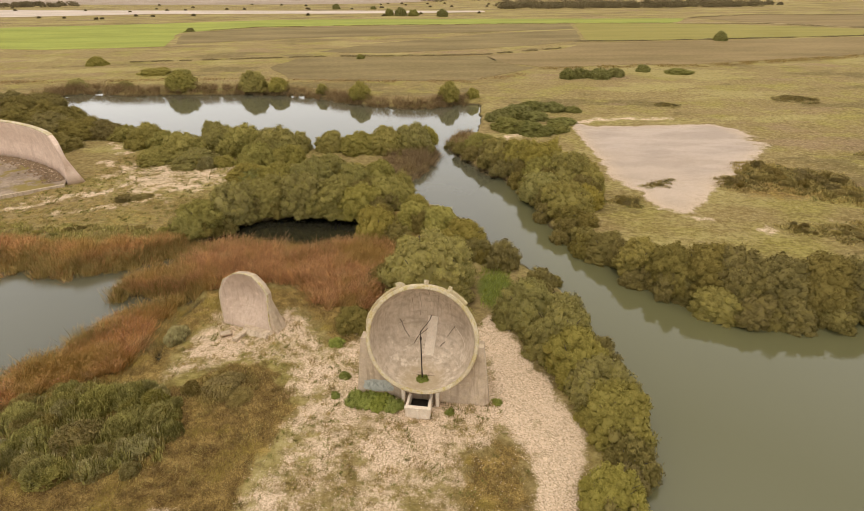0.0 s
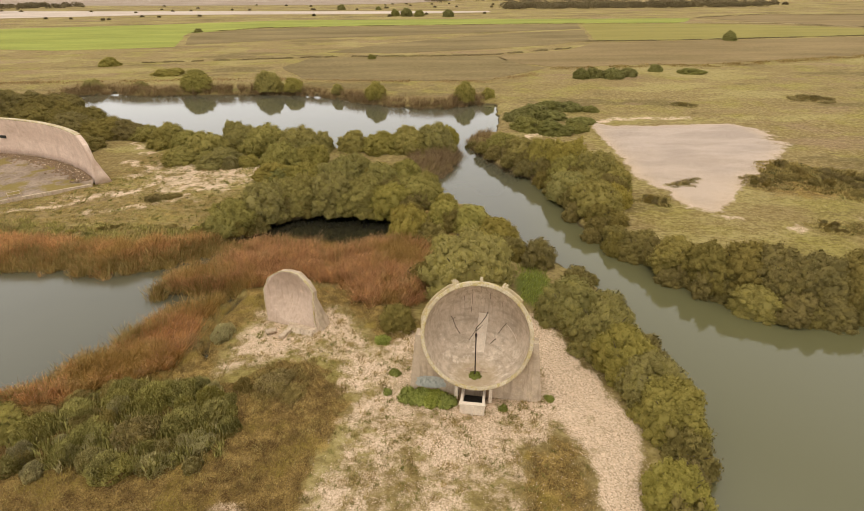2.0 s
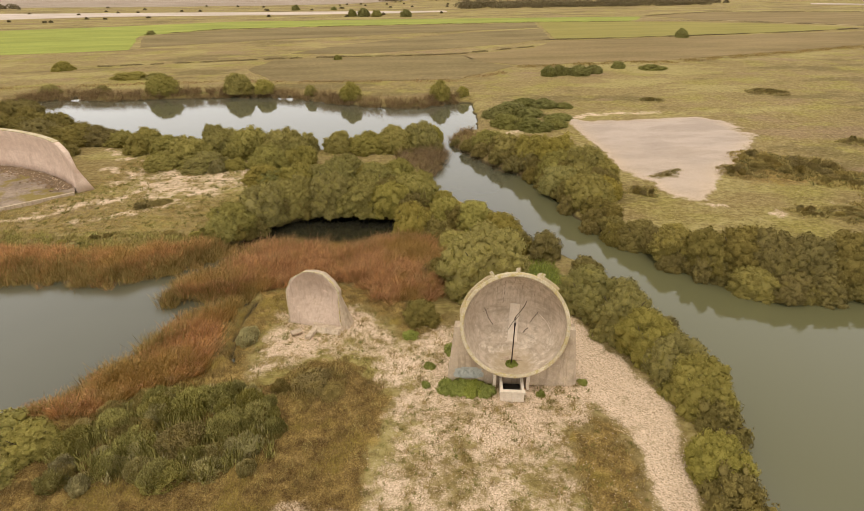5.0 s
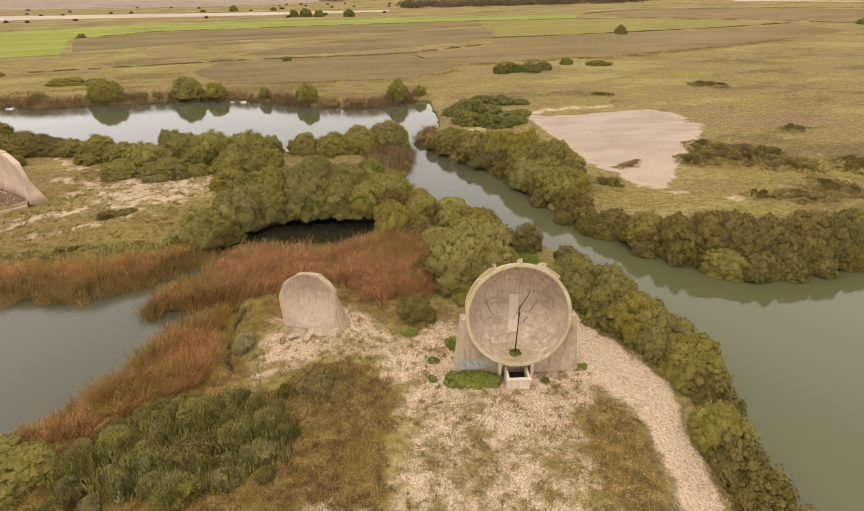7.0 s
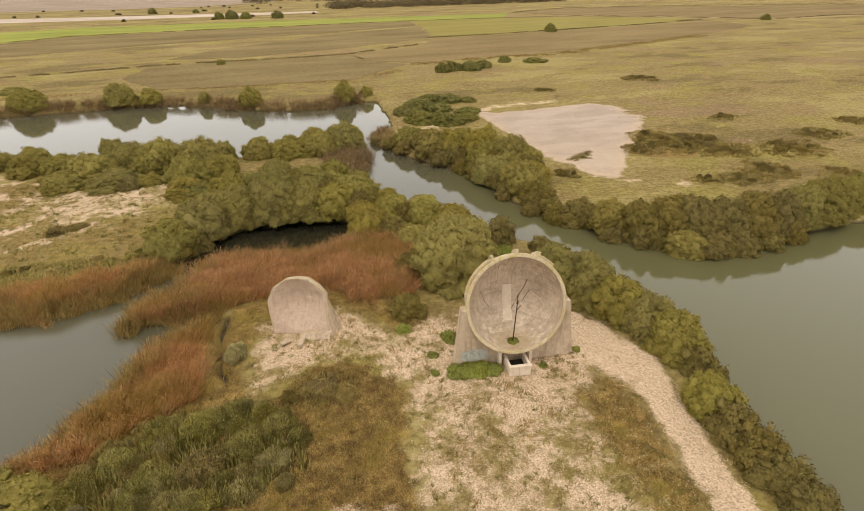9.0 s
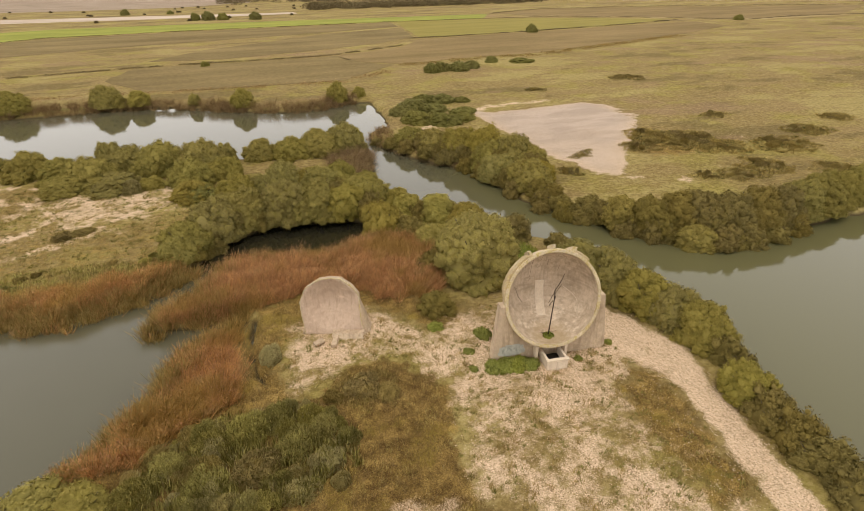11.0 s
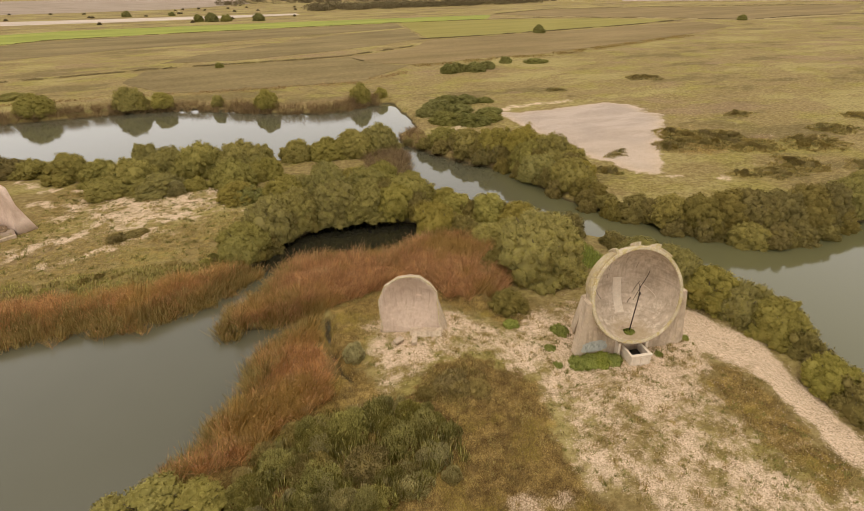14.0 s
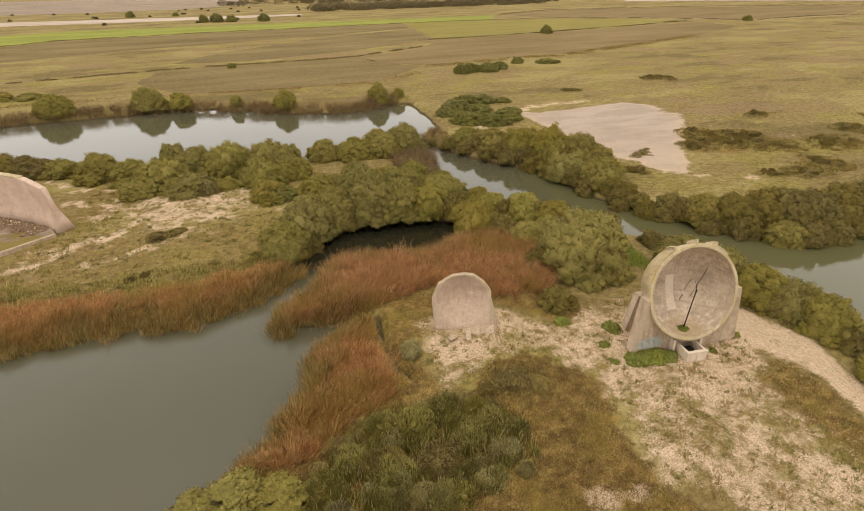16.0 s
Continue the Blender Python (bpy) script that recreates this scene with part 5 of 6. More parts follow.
def tufts(outline, per_m2, blades_each, spread, tall, wide, mat, name, label, seed, thresh=-9.0, avoid=(), patch=3.0, lean=0.9, full=False):
    """Separate small tussocks: each a handful of blades."""
    rng = np.random.RandomState(seed)
    c, d = scatter(rng, outline, per_m2)
    keep = wobble(c[:, 0], c[:, 1], patch, seed) + rng.uniform(-0.5, 0.5, len(c)) > thresh
    for o in avoid:
        keep &= distance(c[:, 0], c[:, 1], o) < 0.2
    keep &= shore(c[:, 0], c[:, 1]) > 0.5
    c = c[keep]
    size = rng.uniform(0.5, 1.5, len(c))
    q = np.repeat(c, blades_each, 0) + rng.normal(0, spread, (len(c) * blades_each, 2)) * np.repeat(size, blades_each)[:, None]
    t = tall * np.repeat(size, blades_each)
    tagged(new(name, blades(rng, q, height(q[:, 0], q[:, 1]) - 0.02, t, wide, lean, name, mat, None, full)), label, "grass", kind="stuff")


tufts(SHINGLE, 1.1, 16, 0.10, 0.16, 0.05, GORSE, "shingle_plants", "small dark plants dotted over the shingle", 81, -0.6, [PATHWAY], 2.0)
tufts(SHINGLE, 1.2, 22, 0.2, 0.22, 0.05, REED_GREEN, "grass_tufts", "olive grass tufts on the shingle", 82, 0.0, [PATHWAY])
tufts([(-29, 52), (-22, 56), (-14, 54.5), (-8, 49.5), (-4, 47), (-9, 42.5), (-14, 50), (-23, 50.5), (-25, 43), (-24.5, 38), (-30, 40), (-28, 45)], 1.8, 26, 0.25, 0.16, 0.045, REED_GREEN, "marsh_tufts", "olive-brown tussocks between shingle and reeds", 83)
tufts([(-29, 52), (-22, 56), (-14, 54.5), (-8, 49.5), (-4, 47), (-9, 42.5), (-14, 50), (-23, 50.5), (-25, 43), (-24.5, 38), (-30, 40), (-28, 45)], 0.9, 26, 0.25, 0.18, 0.045, BROWN_LEAF, "marsh_tufts", "brown tussocks between shingle and reeds", 84)
tufts(HEATH_WEST, 2.0, 30, 0.24, 0.2, 0.035, BROWN_LEAF, "heath_tufts", "pale brown tussocks on the heath", 85, -0.3)
tufts(HEATH_WEST, 1.3, 30, 0.26, 0.2, 0.04, MOUND, "heath_tufts", "olive tussocks on the heath", 86, 0.1)
SCRUB = [(-37.5, 33), (-35, 36), (-30, 38), (-26, 38), (-22.5, 36), (-20.5, 33), (-21, 29.5), (-26, 27.5), (-32, 28.5), (-37, 30.5)]
tufts(SCRUB, 4.6, 15, 0.15, 0.72, 0.085, GREY_LEAF, "scrub_shoots", "upright grey-green shoots filling the scrub", 95, -0.5, patch=2.6, lean=0.35, full=True)
tufts(SCRUB, 1.6, 15, 0.14, 0.55, 0.08, PALE_LEAF, "scrub_shoots", "pale silvery shoots among the scrub", 96, 0.2, patch=2.2, lean=0.35, full=True)
tufts(SCRUB, 1.8, 15, 0.16, 0.6, 0.08, MOUND, "scrub_shoots", "olive-brown shoots among the scrub", 97, 0.0, patch=3.0, lean=0.45, full=True)
tufts([(-18.3 + 2.9 * math.cos(k * 0.63), 37.6 + 2.3 * math.sin(k * 0.63)) for k in range(10)], 8.0, 24, 0.22, 0.3, 0.05, MOUND, "heath_tufts", "olive-brown tussocks over the heath mound", 98, -0.8, lean=0.8, full=True)
BELT = [(-80, 70), (-67, 68.5), (-53, 67.2), (-46, 66.2), (-38, 67.8), (-34.5, 69), (-35, 73), (-42, 72.5), (-52, 73), (-66, 75), (-80, 77)]
tufts(BELT, 2.0, 22, 0.26, 0.42, 0.07, GREY_LEAF, "marsh_plants", "grey-green marsh plants behind the reed bed", 91, -0.3, patch=5.0, lean=0.7, full=True)
tufts(BELT, 1.6, 22, 0.24, 0.36, 0.07, MOUND, "marsh_plants", "olive marsh plants behind the reed bed", 92, -0.2, patch=4.0, lean=0.7, full=True)
WASTE = [(-75, 76), (-50, 73), (-36, 71), (-33, 80), (-33, 100), (-50, 106), (-62, 110), (-62, 92), (-80, 78)]
tufts(WASTE, 0.8, 14, 0.16, 0.2, 0.08, GORSE, "rough_tufts", "small dark plants dotted over sandy ground", 93, -0.2, patch=3.0)
tufts(WASTE, 0.8, 16, 0.22, 0.22, 0.09, MOUND, "rough_tufts", "olive tussocks over sandy ground", 94, 0.0, patch=4.0)
tufts([(-75, 76), (-50, 73), (-36, 71), (-33, 80), (-33, 100), (-50, 106), (-62, 110), (-62, 92), (-80, 78)], 0.5, 30, 0.55, 0.15, 0.10, MOUND, "rough_tufts", "olive rough grass tussocks near the curved wall", 87, 0.0, [SANDY])
tufts([(-75, 76), (-50, 73), (-36, 71), (-33, 80), (-33, 100), (-50, 106), (-62, 110), (-62, 92), (-80, 78)], 0.35, 34, 0.6, 0.15, 0.12, GREY_LEAF, "rough_tufts", "grey-green low plants near the curved wall", 88, 0.3)


for x, y, R, H in MOUNDS:
    rough = [(x + R * 1.15 * math.cos(k * 0.52) * (1 + 0.2 * math.sin(k * 2.3 + x)), y + R * 0.95 * math.sin(k * 0.52) * (1 + 0.2 * math.cos(k * 1.9 + y))) for k in range(12)]
    for leaf, share, seed in ((MOUND, 1.2, 900), (GORSE, 0.15, 1300)):
        tufts(rough, share * (3.4 if R > 2.5 else 6.0), 14, 0.26, 0.1 + 0.12 * H, 0.11, leaf, "bramble_scrub", "soft olive-brown scrub round the bramble mounds", int(x * 7 + seed), -0.6, lean=0.8, patch=3.5, full=True)


def far_woods(n, x0, x1, y0, y1, tall, seed, label):
    rng = np.random.RandomState(seed)
    c = np.column_stack([rng.uniform(x0, x1, n), rng.uniform(y0, y1, n), np.zeros(n)])
    c[:, 2] = 1.0
    r = rng.uniform(3.5, 7, n) * tall / 7
    k = 160
    d = rng.normal(0, 1, (n, k, 3))
    d /= np.linalg.norm(d, axis=2)[..., None]
    d[..., 2] = np.abs(d[..., 2])
    p = (c[:, None] + d * np.stack([r, r, r * 0.95], 1)[:, None] * rng.uniform(0.7, 1.05, (n, k, 1))).reshape(-1, 3)
    v, f = leaves(rng, p, d.reshape(-1, 3), 1.5, 1.2, 0.3)
    tagged(new("woodland", raw_mesh("woodland", v, f, FAR_LEAF)), label, "woods", kind="stuff")


far_woods(170, 85, 375, 664, 740, 9, 51, "dark green belt of woodland along the horizon")
far_woods(70, -10, 330, 880, 1040, 9, 52, "distant dark woodland beyond the fields")
far_woods(40, -640, -500, 820, 900, 7, 53, "distant scrub wood near the beach")
far_woods(24, 330, 420, 700, 760, 6, 54, "distant scattered trees")
far_woods(34, -560, 90, 655, 860, 1.3, 55, "distant low scrub dotted over the shingle")
far_woods(12, -480, 60, 545, 600, 1.2, 56, "distant low scrub along the marsh edge")


# ---- the large concrete dish ----
def sphere_cap(radius, y_sign_inner, start=0.0, rings=18, segs=64, stop=math.pi / 2):
    """Rows of a hemisphere opening towards -y, from the rim (start) to the pole."""
    rows = []
    for i in range(rings + 1):
        a = start + (stop - start) * i / rings
        rows.append([(radius * math.cos(a) * math.cos(2 * math.pi * j / segs), radius * math.sin(a), radius * math.cos(a) * math.sin(2 * math.pi * j / segs)) for j in range(segs)])
    return rows


def skin(bm, rows, m=Matrix.Identity(4)):
    made = [[bm.verts.new(m @ Vector(p)) for p in r] for r in rows]
    for r0, r1 in zip(made, made[1:]):
        for j in range(len(r0)):
            bm.faces.new((r0[j], r0[(j + 1) % len(r0)], r1[(j + 1) % len(r0)], r1[j]))
    return made


MX, MY, MG = -1.05, 35.75, 1.35
big = new("sound_mirror_dish")
big.matrix_basis = pose(MX, MY, MG, 0, 0, -9)
tagged(big, "weathered concrete acoustic dish on a slab base with lichened rim", "sound mirror")
HUB = Vector((0, 0, 6.0))
TIP = Matrix.Translation(HUB) @ pose(0, 0, 0, -16, 0, 0)
RI, RO = 4.22, 4.56
bm = bmesh.new()
rows = sphere_cap(RI, 1, 0.0, 20, 72, 1.5)
m = skin(bm, rows, TIP)
bm.faces.new(m[-1])
part("bowl", bm, BOWL, big, "grey stained concrete bowl with cracks", True)
bm = bmesh.new()
lip = []
for rr, yy in ((RI, 0.02), (RI + 0.02, -0.06), (RI + 0.08, -0.10), (RO - 0.06, -0.10), (RO, -0.05), (RO, 0.35), (RO - 0.02, 0.42)):
    lip.append([(rr * math.cos(2 * math.pi * j / 72), yy, rr * math.sin(2 * math.pi * j / 72)) for j in range(72)])
skin(bm, lip, TIP)
part("rim", bm, RIM, big, "pale rim with yellow lichen")
bm = bmesh.new()
m = skin(bm, sphere_cap(RO - 0.03, 1, 0.06, 12, 40, 1.5), TIP)
bm.faces.new(m[-1])
part("shell", bm, BLOCK, big, "weathered outer shell", True)


def slab(bm, low, high, top, y0, y1, hub_z, radius, segs=48):
    """Trapezoid slab with a round seat cut for the shell, open above the seat."""
    a0 = math.asin(max(-1, min(1, (top - hub_z) / radius)))
    inner, outer = [], []
    for i in range(segs + 1):
        a = math.pi - a0 + (math.pi + 2 * a0) * i / segs
        cx, cz = math.cos(a), math.sin(a)
        inner.append((radius * cx, hub_z + radius * cz))
        best = 1e9
        if cz < 0:
            best = min(best, hub_z / -cz)
        for s in (-1, 1):
            # the leaning side from (s*low, 0) to (s*high, top)
            k = (high - low) / top
            den = s * cx - k * cz
            if abs(den) > 1e-6:
                u = (low + k * hub_z) / den
                if u > 0:
                    best = min(best, u)
        outer.append((best * cx, hub_z + best * cz))
    outer[0], outer[-1] = (-high, top), (high, top)
    vs = [[bm.verts.new((x, y, z)) for x, z in row] for y in (y0, y1) for row in (inner, outer)]
    for i in range(segs):
        for a, b in ((0, 1), (3, 2), (2, 0), (1, 3)):
            bm.faces.new((vs[a][i], vs[a][i + 1], vs[b][i + 1], vs[b][i]))
    for i in (0, segs):
        bm.faces.new([vs[k][i] for k in (0, 1, 3, 2)])


bm = bmesh.new()
slab(bm, 5.6, 4.95, 5.9, -0.15, 0.75, 6.0, 4.5)
part("front_wall", bm, BLOCK, big, "board-marked supporting wall")
bm = bmesh.new()
slab(bm, 4.1, 3.05, 3.9, 3.7, 4.5, 6.0, 2.55)
part("rear_wall", bm, BLOCK, big, "rear supporting wall")
bm = bmesh.new()
box(bm, -1.2, 1.0, 0.75, 3.7, -0.2, 2.0, 0.02)
part("footing", bm, BLOCK, big)
# raised hood segments over the shell on both sides, with a rib between them
for a0, a1, thick, back, wear in ((-82, -25, 0.24, 2.6, 0.05), (26, 47, 0.26, 2.2, 0.07)):
    bm = bmesh.new()
    rnd = random.Random(int(a1))
    rows = []
    n = int((a1 - a0) / 2.5)
    for i in range(n + 1):
        a = radians(a0 + (a1 - a0) * i / n)
        fade = 0.45 + 0.55 * min(1, 6 * min(i, n - i) / n + (0.5 if i > n / 2 else 0)) if a0 < 0 else 1.0
        chip = thick * fade - rnd.uniform(0, wear)
        row = []
        for rr, yy in ((RO - 0.1, 0.04), (RO + chip - 0.05, 0.02), (RO + chip, 0.1)):
            row.append((rr * math.sin(a), yy, rr * math.cos(a)))
        for k in range(1, 6):
            e = back / RO * k / 5
            rr = (RO + chip * (1 - 0.12 * k)) * math.cos(e)
            row.append((rr * math.sin(a), (RO + chip) * math.sin(e), rr * math.cos(a)))
        e = back / RO
        row.append(((RO - 0.2) * math.cos(e) * math.sin(a), (RO - 0.2) * math.sin(e), (RO - 0.2) * math.cos(e) * math.cos(a)))
        rows.append(row)
    made = [[bm.verts.new(TIP @ Vector(p)) for p in r] for r in rows]
    for r0, r1 in zip(made, made[1:]):
        for j in range(len(r0)):
            bm.faces.new((r0[j], r0[(j + 1) % len(r0)], r1[(j + 1) % len(r0)], r1[j]))
    bm.faces.new(made[0]), bm.faces.new(made[-1])
    part("hood", bm, HOOD, big, "raised lichened hood segment over the shell")
for ang, back, w, tall in ((-25, 1.9, 0.2, 0.5), (2, 1.4, 0.2, 0.42), (26, 1.6, 0.26, 0.48)):
    bm = bmesh.new()
    n = 8
    rows = []
    for i in range(n + 1):
        a = back / RO * i / n
        f = 1 - 0.5 * i / n
        rows.append([(sx * w / 2, r * math.sin(a) - 0.08, r * math.cos(a)) for sx, r in ((-1, RO - 0.1), (1, RO - 0.1), (1, RO + tall * f), (-1, RO + tall * f))])
    mm = skin(bm, rows, TIP @ pose(0, 0, 0, 0, ang, 0))
    bm.faces.new(mm[0]), bm.faces.new(mm[-1])
    part("rib", bm, RIM, big, "whitened upstand on the rim")


def on_bowl(u, v, lift=0.02):
    """A place on the bowl: u across, v up, in metres over the mouth."""
    return TIP @ Vector((u, math.sqrt(max(0.01, RI * RI - u * u - v * v)) - lift, v))


def bowl_strip(points, w, mat, name, label=""):
    bm = bmesh.new()
    left, right = [], []
    for i, (u, v) in enumerate(points):
        u1, v1 = points[min(i + 1, len(points) - 1)]
        u0, v0 = points[max(i - 1, 0)]
        d = math.hypot(u1 - u0, v1 - v0)
        nu, nv = -(v1 - v0) / d * w / 2, (u1 - u0) / d * w / 2
        left.append(bm.verts.new(on_bowl(u + nu, v + nv)))
        right.append(bm.verts.new(on_bowl(u - nu, v - nv)))
    for i in range(len(points) - 1):
        bm.faces.new((left[i], left[i + 1], right[i + 1], right[i]))
    return part(name, bm, mat, big, label)


bowl_strip([(0.12 + 0.015 * i, -2.5 + 0.22 * i) for i in range(16)], 0.85, PATCHED, "repair_patch", "paler rectangular repair patch")
JIT = random.Random(5)
for u, v0, v1 in ((-0.7, 1.6, 3.2), (-1.35, 2.0, 2.6), (0.85, 2.3, 3.0), (1.9, 1.7, 2.3), (0.1, 3.0, 3.7), (-0.75, 0.8, 1.4)):
    bowl_strip([(u + JIT.uniform(-0.03, 0.03), v0 + (v1 - v0) * i / 8) for i in range(9)], 0.03, CRACK, "crack", "dark vertical crack")
for pts, w in (([(-2.45, 0.55), (-2.3, 0.3), (-2.15, -0.2), (-1.9, -0.7), (-1.6, -1.2)], 0.10), ([(-2.55, 0.15), (-2.3, 0.25), (-2.05, 0.45)], 0.06), ([(2.35, 0.25), (2.1, -0.1), (1.9, -0.5), (1.6, -0.9)], 0.09), ([(1.5, -1.3), (1.2, -1.6), (1.05, -1.8)], 0.12)):
    fine_pts = [(a[0] + (b[0] - a[0]) * k / 5 + JIT.uniform(-0.035, 0.035), a[1] + (b[1] - a[1]) * k / 5) for a, b in zip(pts, pts[1:]) for k in range(5)]
    bowl_strip(fine_pts, w * 0.65, CRACK, "crack", "dark open crack in the bowl")
bowl_strip([(2.4 + 0.9 * math.sin(k * 0.16), 0.1 - 0.13 * k) for k in range(11)], 0.045, PATCHED, "seam", "pale mended seam")
bowl_strip([(-1.0 + 0.05 * k, -2.0 - 0.06 * k) for k in range(6)], 0.07, PATCHED, "seam", "pale mended seam")
for u, v in ((-0.35, -1.9), (2.1, -1.7), (-3.2, -0.9), (-2.9, -1.4), (0.5, -0.6)):
    bowl_strip([(u - 0.05, v), (u + 0.05, v)], 0.1, PATCHED, "spall", "pale chip in the concrete")
bm = bmesh.new()
foot = on_bowl(-0.05, -3.95, 0.0)
head = Vector((-0.02, -0.2, 6.4))
tube(bm, foot, head, 0.055, 0.045, 8)
tube(bm, head + Vector((0, 0, -0.2)), head + Vector((0, 0, 0.05)), 0.09, 0.09, 8)
bent = [head, head + Vector((-0.05, 0.1, 0.5)), head + Vector((0.35, 0.2, 1.0)), head + Vector((0.7, 0.3, 1.55)), head + Vector((0.85, 0.32, 2.0))]
for p, q in zip(bent, bent[1:]):
    tube(bm, p, q, 0.03, 0.03, 6)
tube(bm, head + Vector((0.05, 0.1, 0.55)), head + Vector((-0.55, 0.0, -0.6)), 0.025, 0.02, 6)
tube(bm, head + Vector((0, 0.05, 0.3)), head + Vector((0.45, 0.9, 0.35)), 0.025, 0.02, 6)
part("listening_pole", bm, IRON, big, "rusted iron pole with bent top rods")
# the open basin under the bowl
bm = bmesh.new()
for x0, x1, y0, y1 in ((-1.05, -0.83, -2.2, -0.2), (0.73, 0.95, -2.2, -0.2), (-0.83, 0.73, -2.2, -1.98)):
    box(bm, x0, x1, y0, y1, -0.15, 0.95, 0.02)
box(bm, -1.12, 1.02, -2.27, -1.93, 0.80, 0.97, 0.02)
box(bm, -0.14, 0.08, -2.3, -2.2, -0.15, 0.8, 0.02)
basin = part("basin", bm, PATCHED, big, "pale open concrete basin")
bm = bmesh.new()
box(bm, -0.83, 0.73, -1.98, -0.2, -0.1, 0.12, 0)
part("basin_floor", bm, DARK, big, "near-black basin floor")
for x in (-1.5, 1.35):
    bm = bmesh.new()
    box(bm, x - 0.14, x + 0.14, -0.75, -0.16, -0.15, 1.5, 0.02)
    part("post", bm, PATCHED, big)
# faded painted scrawl on the front wall: a rubbed ground with plain strokes
bm = bmesh.new()
ring = []
for i in range(28):
    a = 2 * math.pi * i / 28
    r = 1 + JIT.uniform(-0.12, 0.08)
    ring.append(bm.verts.new((-3.75 + 1.25 * r * math.copysign(abs(math.cos(a)) ** 0.6, math.cos(a)), -0.153, 1.12 + 0.62 * r * math.copysign(abs(math.sin(a)) ** 0.6, math.sin(a)))))
bm.faces.new(ring)
part("faded_paint", bm, PAINT, big, "rubbed grey-blue painted ground")
for tint, count, lift in ((PAINT_PALE, 16, 0.158), (PAINT_DARK, 14, 0.163)):
    bm = bmesh.new()
    for i in range(count):
        x, z = -4.75 + 2.0 * i / count + JIT.uniform(-0.1, 0.1), 0.85 + JIT.uniform(0, 0.3)
        x1, z1 = x + JIT.uniform(-0.2, 0.35), z + JIT.uniform(0.2, 0.55)
        w = JIT.uniform(0.04, 0.11)
        bm.faces.new([bm.verts.new((a, -lift - 0.0006 * i, b)) for a, b in ((x, z), (x + w, z), (x1 + w, z1), (x1, z1))])
    part("painted_strokes", bm, tint, big, "faded painted strokes")
m = big.matrix_basis @ foot
bush("weed_tuft", "bramble", 0, 0, 0.45, 0.32, "small green weed at the foot of the iron pole", "").matrix_basis = Matrix.Translation(m + Vector((0, 0, -0.05))) @ Matrix.Diagonal((0.4, 0.36, 0.6, 1))


# ---- the small concrete dish ----
small = new("sound_mirror_slab")
small.matrix_basis = pose(-19.1, 47.3, 1.25, 0, 0, -22) @ Matrix.Diagonal((0.95, 0.95, 0.97, 1))
tagged(small, "small weathered concrete acoustic mirror with faceted top on shingle", "sound mirror")
LEANS = pose(0, 0, 0, -9, 0, 0)
OUT = [(-2.85, -0.2), (-2.95, 0.9), (-3.12, 2.0), (-3.2, 3.4), (-2.55, 4.9), (-1.1, 5.82), (0.1, 6.0), (1.2, 5.9), (2.3, 5.1), (2.98, 4.2), (3.08, 2.4), (3.15, 1.0), (3.3, 0.4), (3.3, -0.2)]
dense = []
for (x0, z0), (x1, z1) in zip(OUT, OUT[1:] + OUT[:1]):
    k = max(1, int(math.hypot(x1 - x0, z1 - z0) / 0.35))
    dense += [(x0 + (x1 - x0) * i / k, z0 + (z1 - z0) * i / k) for i in range(k)]
CX, CZ, RD, DEEP = 0.0, 3.1, 2.78, 1.15
rows = [[(x, -0.55, z) for x, z in dense]]
for r in (1.0, 0.985, 0.96, 0.9, 0.8, 0.68, 0.54, 0.4, 0.26, 0.13, 0.03):
    row = []
    for x, z in dense:
        d = math.hypot(x - CX, z - CZ)
        k = RD / d * r
        row.append((CX + (x - CX) * k, -0.55 + DEEP * (1 - r * r), CZ + (z - CZ) * k))
    rows.append(row)
bm = bmesh.new()
m = skin(bm, rows, LEANS)
bm.faces.new(m[-1])
part("face", bm, ROSY, small, "stained hollow face", True)
bm = bmesh.new()
rows = [[(x, -0.55, z) for x, z in dense], [(x * 1.0, 0.25, z) for x, z in dense], [(x * 0.82, 0.9, 0.2 + (z - 0.2) * 0.85) for x, z in dense]]
m = skin(bm, rows, LEANS)
bm.faces.new(m[-1])
part("back", bm, BLOCK, small, "thick concrete body")
bm = bmesh.new()
edge = [[(x * s, y, CZ + (z - CZ) * s) for x, z in dense] for s, y in ((0.985, -0.57), (1.012, -0.57), (1.012, -0.35))]
skin(bm, edge, LEANS)
part("lip", bm, RIM, small, "pale lichened edge")
bm = bmesh.new()
prof = [(-0.45, -0.3), (-0.45, 0.1), (0.35, 0.35), (1.0, 1.5), (2.1, 0.35), (2.2, -0.3)]
for s in (-1,):
    a = [bm.verts.new((-3.15, y, z)) for y, z in prof]
    b = [bm.verts.new((3.25, y, z)) for y, z in prof]
    for i in range(len(prof)):
        bm.faces.new((a[i], a[(i + 1) % len(prof)], b[(i + 1) % len(prof)], b[i]))
    bm.faces.new(a), bm.faces.new(b)
part("plinth", bm, BLOCK, small, "sloping concrete plinth")
bm = bmesh.new()
box(bm, 0.3, 0.85, -3.0, -0.7, -0.3, 0.28, 0.05)
part("pier", bm, BLOCK, small, "narrow projecting pier")
bm = bmesh.new()
lo = [(0.0, -1.35), (0.5, -1.75), (3.55, -1.75), (3.75, -0.9), (3.6, 1.6), (3.0, -0.3), (0.0, -0.4)]
hi = [(0.1, -0.75), (0.6, -1.2), (3.3, -1.2), (3.4, -0.7), (3.25, 1.2), (3.0, -0.3), (0.1, -0.45)]
